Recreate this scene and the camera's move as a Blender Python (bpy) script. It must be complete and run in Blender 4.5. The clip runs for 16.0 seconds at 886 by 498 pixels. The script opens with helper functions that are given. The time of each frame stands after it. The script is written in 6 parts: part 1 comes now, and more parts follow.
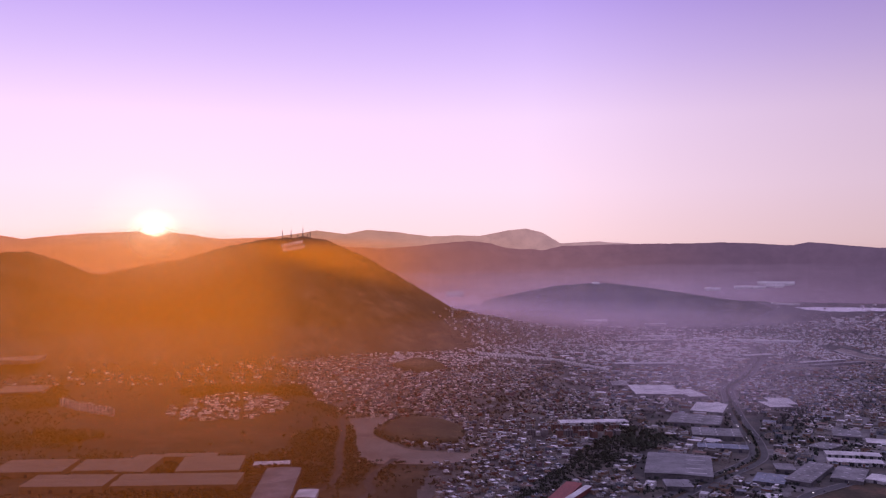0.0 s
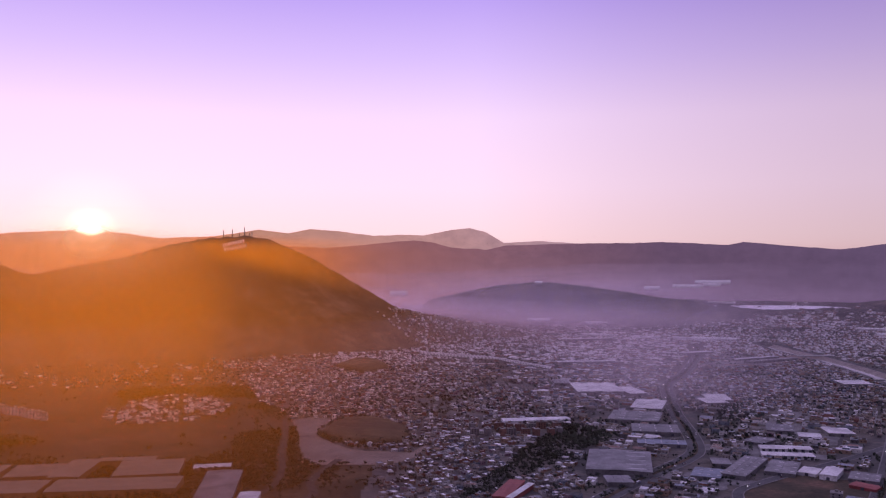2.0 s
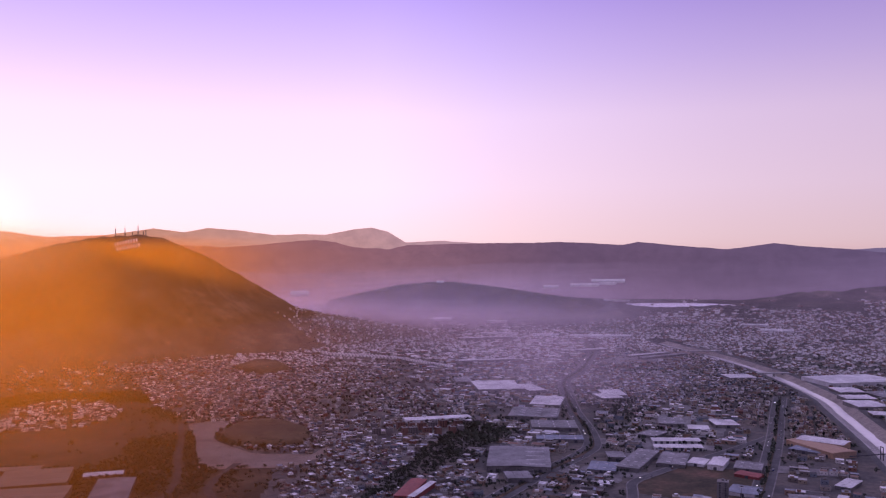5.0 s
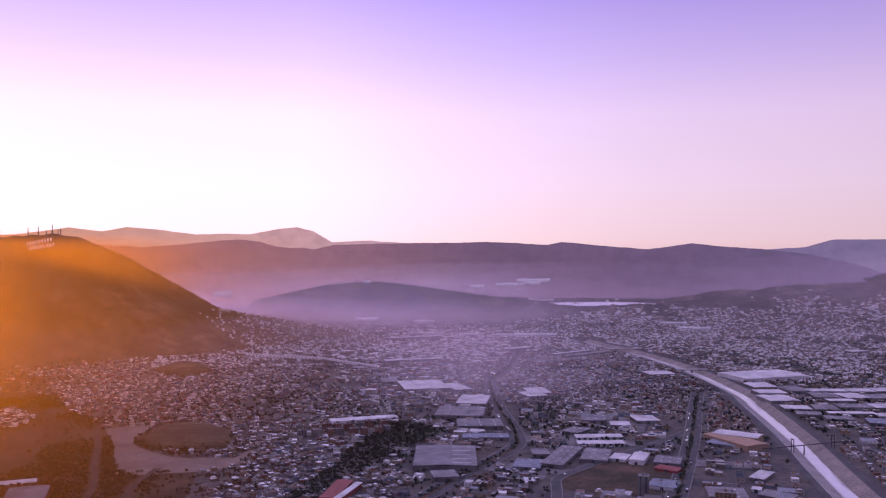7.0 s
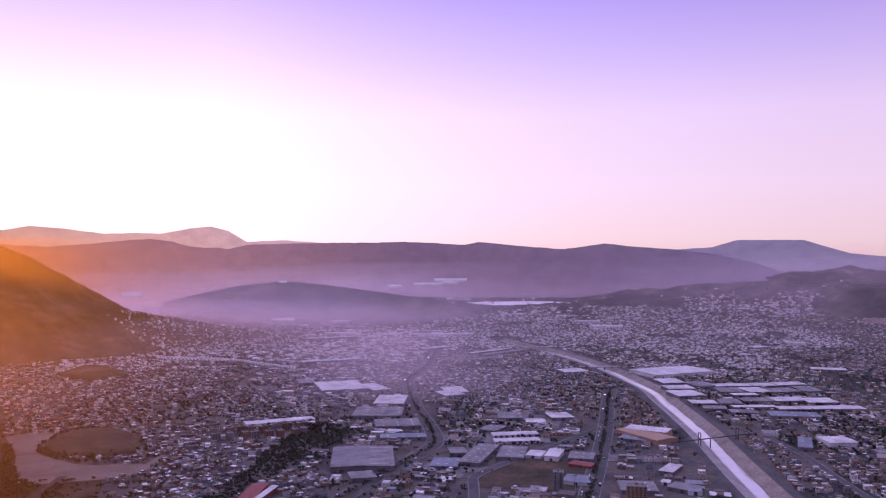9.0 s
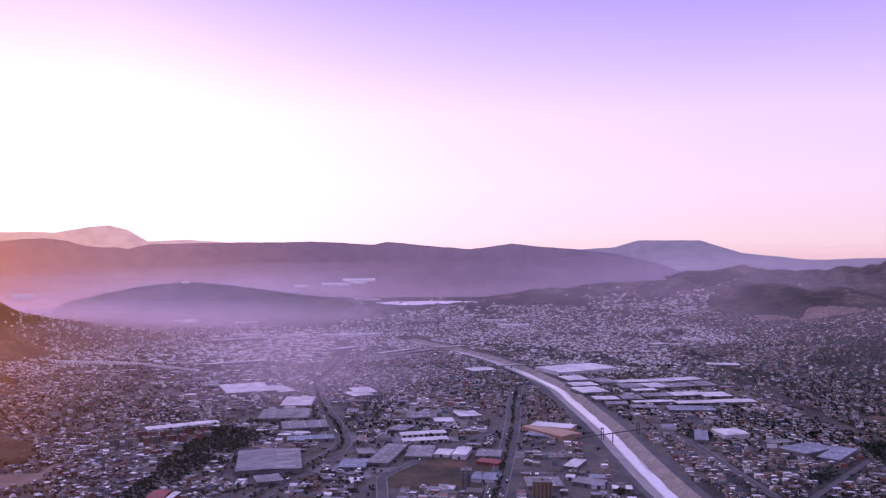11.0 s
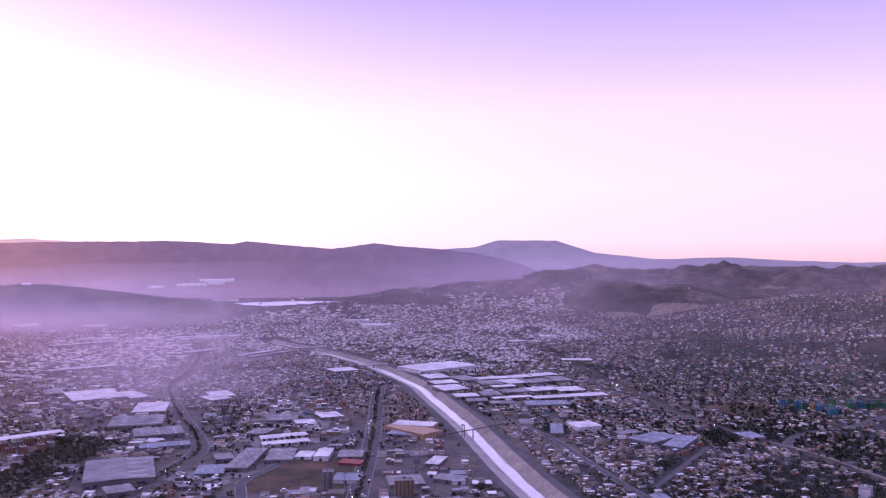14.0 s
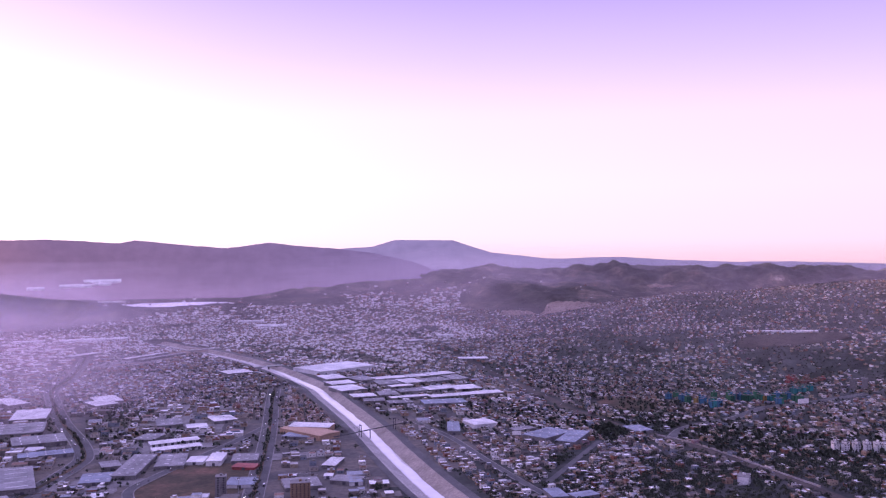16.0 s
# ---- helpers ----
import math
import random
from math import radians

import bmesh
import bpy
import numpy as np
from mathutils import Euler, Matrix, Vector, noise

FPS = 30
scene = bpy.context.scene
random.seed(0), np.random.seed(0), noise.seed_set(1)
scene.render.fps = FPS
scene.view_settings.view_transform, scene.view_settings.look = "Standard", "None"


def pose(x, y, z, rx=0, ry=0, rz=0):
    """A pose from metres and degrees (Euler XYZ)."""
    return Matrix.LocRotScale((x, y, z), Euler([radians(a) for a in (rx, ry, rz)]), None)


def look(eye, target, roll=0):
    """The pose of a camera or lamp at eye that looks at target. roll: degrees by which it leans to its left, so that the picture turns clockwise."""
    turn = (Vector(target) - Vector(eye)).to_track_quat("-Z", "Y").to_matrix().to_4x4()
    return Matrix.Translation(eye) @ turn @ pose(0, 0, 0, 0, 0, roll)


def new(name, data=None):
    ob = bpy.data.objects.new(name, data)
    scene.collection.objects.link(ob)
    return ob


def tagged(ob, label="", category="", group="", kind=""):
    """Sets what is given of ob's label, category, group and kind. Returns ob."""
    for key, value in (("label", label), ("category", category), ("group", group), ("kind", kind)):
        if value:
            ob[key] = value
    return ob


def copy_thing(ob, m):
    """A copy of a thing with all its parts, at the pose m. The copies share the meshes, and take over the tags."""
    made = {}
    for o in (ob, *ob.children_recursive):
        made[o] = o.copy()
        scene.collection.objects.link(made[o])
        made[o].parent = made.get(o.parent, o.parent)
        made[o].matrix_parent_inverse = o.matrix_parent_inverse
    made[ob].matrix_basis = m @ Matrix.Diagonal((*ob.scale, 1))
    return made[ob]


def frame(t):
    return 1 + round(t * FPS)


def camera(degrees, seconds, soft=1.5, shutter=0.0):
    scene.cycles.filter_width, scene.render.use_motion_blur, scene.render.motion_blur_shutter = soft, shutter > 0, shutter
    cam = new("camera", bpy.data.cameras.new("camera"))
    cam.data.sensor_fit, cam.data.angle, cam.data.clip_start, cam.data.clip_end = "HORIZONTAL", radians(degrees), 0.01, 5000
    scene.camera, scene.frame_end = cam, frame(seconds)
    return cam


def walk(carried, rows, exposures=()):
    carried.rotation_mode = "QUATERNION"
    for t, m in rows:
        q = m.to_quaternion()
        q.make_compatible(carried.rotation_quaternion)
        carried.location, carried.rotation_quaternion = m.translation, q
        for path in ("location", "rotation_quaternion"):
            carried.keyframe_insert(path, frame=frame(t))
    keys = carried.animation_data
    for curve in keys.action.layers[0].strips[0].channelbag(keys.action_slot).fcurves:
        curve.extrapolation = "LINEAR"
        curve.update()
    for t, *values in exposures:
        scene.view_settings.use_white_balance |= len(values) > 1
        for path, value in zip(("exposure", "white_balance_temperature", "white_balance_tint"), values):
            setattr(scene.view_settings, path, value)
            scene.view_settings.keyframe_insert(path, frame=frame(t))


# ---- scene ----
cam = camera(55.35, 16.0, soft=1.25)
PATH = [
    (0.0, 0, 0, 300, 90.460, 0, 0.000),
    (0.5, 0, 0, 300, 90.450, 0, -0.923),
    (1.0, 0, 0, 300, 90.441, 0, -1.868),
    (1.5, 0, 0, 300, 90.432, 0, -2.807),
    (2.0, 0, 0, 300, 90.425, 0, -3.802),
    (2.5, 0, 0, 300, 90.418, 0, -4.843),
    (3.0, 0, 0, 300, 90.413, 0, -5.912),
    (3.5, 0, 0, 300, 90.407, 0, -6.994),
    (4.0, 0, 0, 300, 90.403, 0, -8.120),
    (6.5, 0, 0, 300, 90.388, 0, -14.111),
    (7.0, 0, 0, 300, 90.386, 0, -15.408),
    (7.5, 0, 0, 300, 90.385, 0, -16.729),
    (8.0, 0, 0, 300, 90.383, 0, -18.085),
    (10.5, 0, 0, 300, 90.375, 0, -25.617),
    (11.0, 0, 0, 300, 90.373, 0, -27.178),
    (11.5, 0, 0, 300, 90.371, 0, -28.740),
    (12.0, 0, 0, 300, 90.368, 0, -30.304),
    (12.5, 0, 0, 300, 90.365, 0, -31.853),
    (13.0, 0, 0, 300, 90.361, 0, -33.387),
    (13.5, 0, 0, 300, 90.357, 0, -34.921),
    (14.0, 0, 0, 300, 90.352, 0, -36.493),
    (14.5, 0, 0, 300, 90.346, 0, -38.163),
    (15.0, 0, 0, 300, 90.339, 0, -39.922),
    (15.5, 0, 0, 300, 90.332, 0, -41.679),
    (16.0, 0, 0, 300, 90.324, 0, -43.447),
]
walk(cam, [(t, pose(*p)) for t, *p in PATH], exposures=[(0.0, -0.65, 6950, 10), (4.0, -0.55, 6850, 10), (8.0, -0.20, 6600, 10), (11.0, 0.08, 6400, 11), (16.0, 0.42, 6200, 13)])
scene.cycles.transparent_max_bounces = 64

# ---------------------------------------------------------------- light
SUN_AZ, SUN_EL = -18.9, 3.6        # degrees east of the y axis, above the horizon
sun_dir = Vector((math.sin(radians(SUN_AZ)) * math.cos(radians(SUN_EL)),
                  math.cos(radians(SUN_AZ)) * math.cos(radians(SUN_EL)), math.sin(radians(SUN_EL))))
sun = new("sun", bpy.data.lights.new("sun", "SUN"))
sun.data.energy, sun.data.angle, sun.data.color = 4.5, radians(7.0), (1.0, 0.52, 0.14)
sun.matrix_world = look((0, 0, 1000), Vector((0, 0, 1000)) - sun_dir)

world = bpy.data.worlds.new("dawn_sky")
scene.world = world
world.use_nodes = True
wn, wl = world.node_tree.nodes, world.node_tree.links
wn.clear()
w_out = wn.new("ShaderNodeOutputWorld")
w_bg = wn.new("ShaderNodeBackground")
w_geo = wn.new("ShaderNodeTexCoord")
w_sep = wn.new("ShaderNodeSeparateXYZ")
wl.new(w_geo.outputs["Generated"], w_sep.inputs[0])
w_ramp = wn.new("ShaderNodeValToRGB")
SKY = [(0.0, (0.22, 0.17, 0.30)), (0.46, (0.32, 0.22, 0.36)), (0.497, (1.45, 0.92, 1.05)), (0.509, (1.55, 1.12, 1.32)), (0.54, (1.56, 1.18, 1.60)),
       (0.580, (1.44, 1.10, 1.68)), (0.612, (1.08, 0.82, 1.64)), (0.645, (0.78, 0.57, 1.52)), (0.71, (1.02, 0.84, 1.75)), (1.0, (1.62, 1.36, 2.50))]
while len(w_ramp.color_ramp.elements) < len(SKY):
    w_ramp.color_ramp.elements.new(0.5)
for e, (p, c) in zip(w_ramp.color_ramp.elements, SKY):
    e.position, e.color = p, (*c, 1)
w_z = wn.new("ShaderNodeMath")
w_z.operation = "MULTIPLY_ADD"
w_z.inputs[1].default_value, w_z.inputs[2].default_value = 0.5, 0.5
wl.new(w_sep.outputs["Z"], w_z.inputs[0])
wl.new(w_z.outputs[0], w_ramp.inputs[0])
# the sky is brightest above the dawn and dims with the bearing from it
w_flat = wn.new("ShaderNodeVectorMath")
w_flat.operation = "MULTIPLY"
w_flat.inputs[1].default_value = (1, 1, 0)
wl.new(w_geo.outputs["Generated"], w_flat.inputs[0])
w_unit = wn.new("ShaderNodeVectorMath")
w_unit.operation = "NORMALIZE"
wl.new(w_flat.outputs[0], w_unit.inputs[0])
w_dot = wn.new("ShaderNodeVectorMath")
w_dot.operation = "DOT_PRODUCT"
w_dot.inputs[1].default_value = (math.sin(radians(SUN_AZ)) * 0.5, math.cos(radians(SUN_AZ)) * 0.5, 0)
wl.new(w_unit.outputs[0], w_dot.inputs[0])
w_half = wn.new("ShaderNodeMath")
w_half.inputs[1].default_value = 0.5
wl.new(w_dot.outputs["Value"], w_half.inputs[0])
w_dim = wn.new("ShaderNodeValToRGB")
DIM = [(0.08, (0.40, 0.42, 0.45)), (0.35, (0.46, 0.47, 0.50)), (0.50, (0.54, 0.53, 0.54)), (0.72, (0.60, 0.60, 0.60)), (0.83, (0.67, 0.67, 0.67)), (0.915, (0.82, 0.82, 0.82)), (0.985, (1.16, 1.16, 1.16))]
while len(w_dim.color_ramp.elements) < len(DIM):
    w_dim.color_ramp.elements.new(0.5)
for e, (p, c) in zip(w_dim.color_ramp.elements, DIM):
    e.position, e.color = p, (*c, 1)
w_dim.color_ramp.interpolation = "B_SPLINE"
wl.new(w_half.outputs[0], w_dim.inputs[0])
w_mul = wn.new("ShaderNodeVectorMath")
w_mul.operation = "MULTIPLY"
wl.new(w_ramp.outputs[0], w_mul.inputs[0])
wl.new(w_dim.outputs[0], w_mul.inputs[1])
w_sky = wn.new("ShaderNodeTexSky")
w_sky.sky_type, w_sky.sun_disc = "NISHITA", False
w_sky.sun_elevation, w_sky.sun_rotation = radians(SUN_EL), radians(SUN_AZ)
w_nis = wn.new("ShaderNodeVectorMath")
w_nis.operation = "SCALE"
w_nis.inputs["Scale"].default_value = 0.006
wl.new(w_sky.outputs[0], w_nis.inputs[0])
w_add = wn.new("ShaderNodeVectorMath")
# the aureole of the sun as it clears the far ridge
DISC_EL = 1.25
w_sun = wn.new("ShaderNodeVectorMath")
w_sun.operation = "DISTANCE"
w_sun.inputs[1].default_value = (math.sin(radians(SUN_AZ)) * math.cos(radians(DISC_EL)), math.cos(radians(SUN_AZ)) * math.cos(radians(DISC_EL)), math.sin(radians(DISC_EL)))
wl.new(w_geo.outputs["Generated"], w_sun.inputs[0])
w_halo = wn.new("ShaderNodeValToRGB")
HALO = [(0.0, (16.0, 14.0, 10.0)), (0.007, (9.0, 7.0, 5.0)), (0.014, (1.2, 0.95, 0.65)), (0.032, (0.22, 0.15, 0.08)), (0.075, (0.0, 0.0, 0.0))]
while len(w_halo.color_ramp.elements) < len(HALO):
    w_halo.color_ramp.elements.new(0.5)
for e, (p, c) in zip(w_halo.color_ramp.elements, HALO):
    e.position, e.color = p, (*c, 1)
wl.new(w_sun.outputs["Value"], w_halo.inputs[0])
w_glow = wn.new("ShaderNodeVectorMath")
wl.new(w_mul.outputs[0], w_glow.inputs[0])
wl.new(w_halo.outputs[0], w_glow.inputs[1])
wl.new(w_glow.outputs[0], w_add.inputs[0])
wl.new(w_nis.outputs[0], w_add.inputs[1])
wl.new(w_add.outputs[0], w_bg.inputs[0])
wl.new(w_bg.outputs[0], w_out.inputs[0])


# ---------------------------------------------------------------- materials
def mat_base(name, rough=0.9, metal=0.0):
    m = bpy.data.materials.new(name)
    m.use_nodes = True
    b = m.node_tree.nodes["Principled BSDF"]
    b.inputs["Roughness"].default_value, b.inputs["Metallic"].default_value = rough, metal
    b.inputs["Specular IOR Level"].default_value = 0.25
    return m, m.node_tree.nodes, m.node_tree.links, b


def ramp_node(n, stops, constant=False):
    r = n.new("ShaderNodeValToRGB")
    r.color_ramp.interpolation = "CONSTANT" if constant else "LINEAR"
    while len(r.color_ramp.elements) < len(stops):
        r.color_ramp.elements.new(0.5)
    for e, (p, c) in zip(r.color_ramp.elements, stops):
        e.position, e.color = p, (*c, 1)
    return r


def noise_node(n, l, scale, detail=6, rough=0.6, where=None):
    g = n.new("ShaderNodeNewGeometry")
    t = n.new("ShaderNodeTexNoise")
    t.inputs["Scale"].default_value, t.inputs["Detail"].default_value, t.inputs["Roughness"].default_value = scale, detail, rough
    l.new(where if where is not None else g.outputs["Position"], t.inputs["Vector"])
    return t.outputs["Fac"]


def mixed(n, l, fac, a, b, kind="MIX"):
    x = n.new("ShaderNodeMix")
    x.data_type, x.blend_type = "RGBA", kind
    for slot, v in ((0, fac), (6, a), (7, b)):
        if hasattr(v, "is_output"):
            l.new(v, x.inputs[slot])
        else:
            x.inputs[slot].default_value = v if slot == 0 else (*v, 1)
    return x.outputs[2]


def bump(n, l, b, height, strength, distance):
    k = n.new("ShaderNodeBump")
    k.inputs["Strength"].default_value, k.inputs["Distance"].default_value = strength, distance
    l.new(height, k.inputs["Height"])
    l.new(k.outputs[0], b.inputs["Normal"])


def noisy(name, stops, big=0.01, fine=0.2, rough=0.9, relief=0.0, metal=0.0):
    """A surface whose colour varies at two scales (per metre), with an optional relief in metres."""
    m, n, l, b = mat_base(name, rough, metal)
    r = ramp_node(n, stops)
    l.new(noise_node(n, l, big, 8, 0.65), r.inputs[0])
    f = ramp_node(n, [(0.3, (0.62, 0.62, 0.62)), (0.7, (1.25, 1.25, 1.25))])
    fine_n = noise_node(n, l, fine, 5, 0.7)
    l.new(fine_n, f.inputs[0])
    l.new(mixed(n, l, 1.0, r.outputs[0], f.outputs[0], "MULTIPLY"), b.inputs["Base Color"])
    if relief:
        bump(n, l, b, fine_n, 0.8, relief)
    return m


M_ground = noisy("city_ground", [(0.30, (0.050, 0.049, 0.049)), (0.46, (0.080, 0.076, 0.072)), (0.58, (0.125, 0.108, 0.092)), (0.7, (0.045, 0.045, 0.036))], 0.012, 0.11, 0.95)
M_open = noisy("dry_open_land", [(0.30, (0.030, 0.025, 0.015)), (0.48, (0.055, 0.042, 0.025)), (0.60, (0.085, 0.060, 0.036)), (0.7, (0.040, 0.034, 0.018))], 0.008, 0.09, 1.0)
M_brush = noisy("dry_brush_slope", [(0.30, (0.035, 0.030, 0.018)), (0.5, (0.075, 0.058, 0.034)), (0.66, (0.13, 0.095, 0.06))], 0.010, 0.06, 1.0, 3.0)
M_far = noisy("far_brush_hills", [(0.3, (0.032, 0.030, 0.028)), (0.5, (0.062, 0.055, 0.048)), (0.63, (0.13, 0.105, 0.085)), (0.72, (0.30, 0.24, 0.19))], 0.006, 0.03, 1.0, 6.0)
M_rail = noisy("earth_embankment", [(0.35, (0.040, 0.034, 0.029)), (0.6, (0.075, 0.062, 0.052))], 0.03, 0.5, 0.95)
M_scrub = noisy("dark_scrub", [(0.30, (0.022, 0.026, 0.022)), (0.48, (0.036, 0.040, 0.036)), (0.60, (0.060, 0.060, 0.056)), (0.7, (0.028, 0.033, 0.026))], 0.010, 0.09, 1.0)
M_asphalt = noisy("worn_asphalt", [(0.35, (0.056, 0.056, 0.058)), (0.6, (0.092, 0.090, 0.090))], 0.03, 0.5, 0.85)
M_sand = noisy("bare_sand", [(0.35, (0.15, 0.112, 0.09)), (0.6, (0.215, 0.168, 0.135))], 0.02, 0.3, 0.95)
M_field = noisy("dark_field", [(0.36, (0.040, 0.036, 0.024)), (0.52, (0.075, 0.058, 0.038)), (0.64, (0.13, 0.08, 0.055))], 0.018, 0.15, 1.0)
M_conc = noisy("canal_concrete", [(0.35, (0.36, 0.34, 0.31)), (0.6, (0.50, 0.47, 0.43))], 0.03, 0.35, 0.8)
M_conc_old = noisy("stained_concrete", [(0.35, (0.23, 0.215, 0.205)), (0.6, (0.34, 0.32, 0.305))], 0.03, 0.35, 0.85)
M_berm = noisy("canal_slope", [(0.35, (0.19, 0.162, 0.14)), (0.6, (0.27, 0.235, 0.205))], 0.03, 0.25, 0.9)
M_leaf = noisy("dusty_foliage", [(0.35, (0.026, 0.034, 0.024)), (0.6, (0.056, 0.068, 0.045))], 0.08, 0.9, 0.8)
M_bark = noisy("bark", [(0.4, (0.05, 0.04, 0.03)), (0.6, (0.10, 0.08, 0.06))], 0.4, 3, 0.95)
M_metal = noisy("galvanised_steel", [(0.4, (0.30, 0.30, 0.31)), (0.6, (0.42, 0.42, 0.43))], 0.2, 2, 0.45, 0, 0.8)
M_dark = noisy("dark_steel", [(0.4, (0.05, 0.05, 0.055)), (0.6, (0.09, 0.09, 0.10))], 0.2, 2, 0.6)
M_paint = noisy("white_paint", [(0.4, (0.62, 0.61, 0.58)), (0.6, (0.76, 0.75, 0.72))], 0.05, 0.6, 0.6)
M_glass, n_, l_, b_ = mat_base("window_glass", 0.12)
b_.inputs["Base Color"].default_value = (0.02, 0.022, 0.028, 1)
b_.inputs["Specular IOR Level"].default_value = 0.5
M_water, n_, l_, b_ = mat_base("shallow_water", 0.14)
b_.inputs["Specular IOR Level"].default_value = 1.0
l_.new(mixed(n_, l_, noise_node(n_, l_, 0.06), (0.50, 0.49, 0.48), (0.70, 0.69, 0.68)), b_.inputs["Base Color"])
# near-white base stands in for the sky reflected in the lagoon
M_lagoon, n_, l_, b_ = mat_base("silty_lagoon_water", 0.5)
b_.inputs["Specular IOR Level"].default_value = 0.8
l_.new(mixed(n_, l_, noise_node(n_, l_, 0.02), (0.78, 0.78, 0.80), (0.88, 0.88, 0.89)), b_.inputs["Base Color"])

WALLS = [(0.0, (0.36, 0.32, 0.28)), (0.14, (0.18, 0.16, 0.14)), (0.32, (0.66, 0.64, 0.61)), (0.41, (0.30, 0.21, 0.15)), (0.55, (0.15, 0.14, 0.135)),
         (0.68, (0.32, 0.27, 0.20)), (0.78, (0.24, 0.12, 0.085)), (0.85, (0.19, 0.22, 0.26)), (0.92, (0.58, 0.56, 0.54)), (0.96, (0.25, 0.17, 0.19))]
ROOFS = [(0.0, (0.15, 0.14, 0.13)), (0.18, (0.40, 0.39, 0.39)), (0.32, (0.085, 0.083, 0.082)), (0.52, (0.70, 0.70, 0.71)), (0.64, (0.21, 0.135, 0.11)),
         (0.74, (0.25, 0.27, 0.31)), (0.88, (0.56, 0.56, 0.58)), (0.95, (0.84, 0.84, 0.85))]


def building_mat(name, walls, roofs, by_object=False):
    """Walls and roofs each take a colour of their own for every building; soot and stains vary them further."""
    m, n, l, b = mat_base(name, 0.85)
    g = n.new("ShaderNodeNewGeometry")
    if by_object:
        rnd = n.new("ShaderNodeObjectInfo").outputs["Random"]
    else:
        rnd = g.outputs["Random Per Island"]
    w, r = ramp_node(n, walls, True), ramp_node(n, roofs, True)
    l.new(rnd, w.inputs[0])
    k = n.new("ShaderNodeMath")
    k.operation = "MULTIPLY"
    k.inputs[1].default_value = 7.31
    f = n.new("ShaderNodeMath")
    f.operation = "FRACT"
    l.new(rnd, k.inputs[0])
    l.new(k.outputs[0], f.inputs[0])
    l.new(f.outputs[0], r.inputs[0])
    s = n.new("ShaderNodeSeparateXYZ")
    l.new(g.outputs["Normal"], s.inputs[0])
    up = n.new("ShaderNodeMath")
    up.operation = "GREATER_THAN"
    up.inputs[1].default_value = 0.6
    l.new(s.outputs["Z"], up.inputs[0])
    c = mixed(n, l, up.outputs[0], w.outputs[0], r.outputs[0])
    st = ramp_node(n, [(0.32, (0.55, 0.53, 0.50)), (0.62, (1.05, 1.05, 1.05))])
    l.new(noise_node(n, l, 0.25, 6, 0.7), st.inputs[0])
    l.new(mixed(n, l, 1.0, c, st.outputs[0], "MULTIPLY"), b.inputs["Base Color"])
    return m


M_house = building_mat("house_plaster", WALLS, ROOFS)
M_house_red = building_mat("rust_roofed_house", WALLS, [(0.0, (0.25, 0.15, 0.12)), (0.3, (0.46, 0.37, 0.33)), (0.5, (0.22, 0.125, 0.105)), (0.7, (0.56, 0.49, 0.45)), (0.85, (0.17, 0.16, 0.15))])
# white houses, with extra brightness in the colours to carry through the mist
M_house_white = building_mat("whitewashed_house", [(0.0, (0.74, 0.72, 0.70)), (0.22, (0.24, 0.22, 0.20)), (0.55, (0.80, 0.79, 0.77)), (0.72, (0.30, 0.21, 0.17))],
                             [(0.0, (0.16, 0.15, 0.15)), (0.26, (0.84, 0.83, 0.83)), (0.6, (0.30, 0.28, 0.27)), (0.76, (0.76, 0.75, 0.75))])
M_house_near = building_mat("house_plaster_single", WALLS, ROOFS, True)


def plain_mat(name, c, rough=0.8, vary=0.8, metal=0.0):
    return noisy(name, [(0.35, tuple(v * vary for v in c)), (0.62, c)], 0.035, 0.4, rough, 0, metal)


ROOF_MATS = {
    "white": plain_mat("white_roof_sheet", (0.66, 0.65, 0.64), 0.7, 0.62),
    "grey": plain_mat("grey_roof_sheet", (0.25, 0.245, 0.25), 0.75, 0.55),
    "blue": plain_mat("blue_roof_sheet", (0.22, 0.25, 0.30), 0.65, 0.6),
    "brown": plain_mat("weathered_brown_roof", (0.25, 0.175, 0.115), 0.8),
    "tan": plain_mat("tan_plaster", (0.42, 0.29, 0.20), 0.85),
    "red": plain_mat("dull_red_paint", (0.26, 0.075, 0.07), 0.7),
    "concrete": plain_mat("grey_concrete", (0.22, 0.21, 0.205), 0.9, 0.55),
    "teal": plain_mat("teal_paint", (0.03, 0.17, 0.175), 0.8),
    "green": plain_mat("green_paint", (0.035, 0.13, 0.075), 0.8),
    "sky": plain_mat("light_blue_paint", (0.055, 0.15, 0.24), 0.8),
    "ochre": plain_mat("ochre_paint", (0.30, 0.20, 0.06), 0.8),
    "orange": plain_mat("brick_red_paint", (0.21, 0.12, 0.095), 0.8),
}


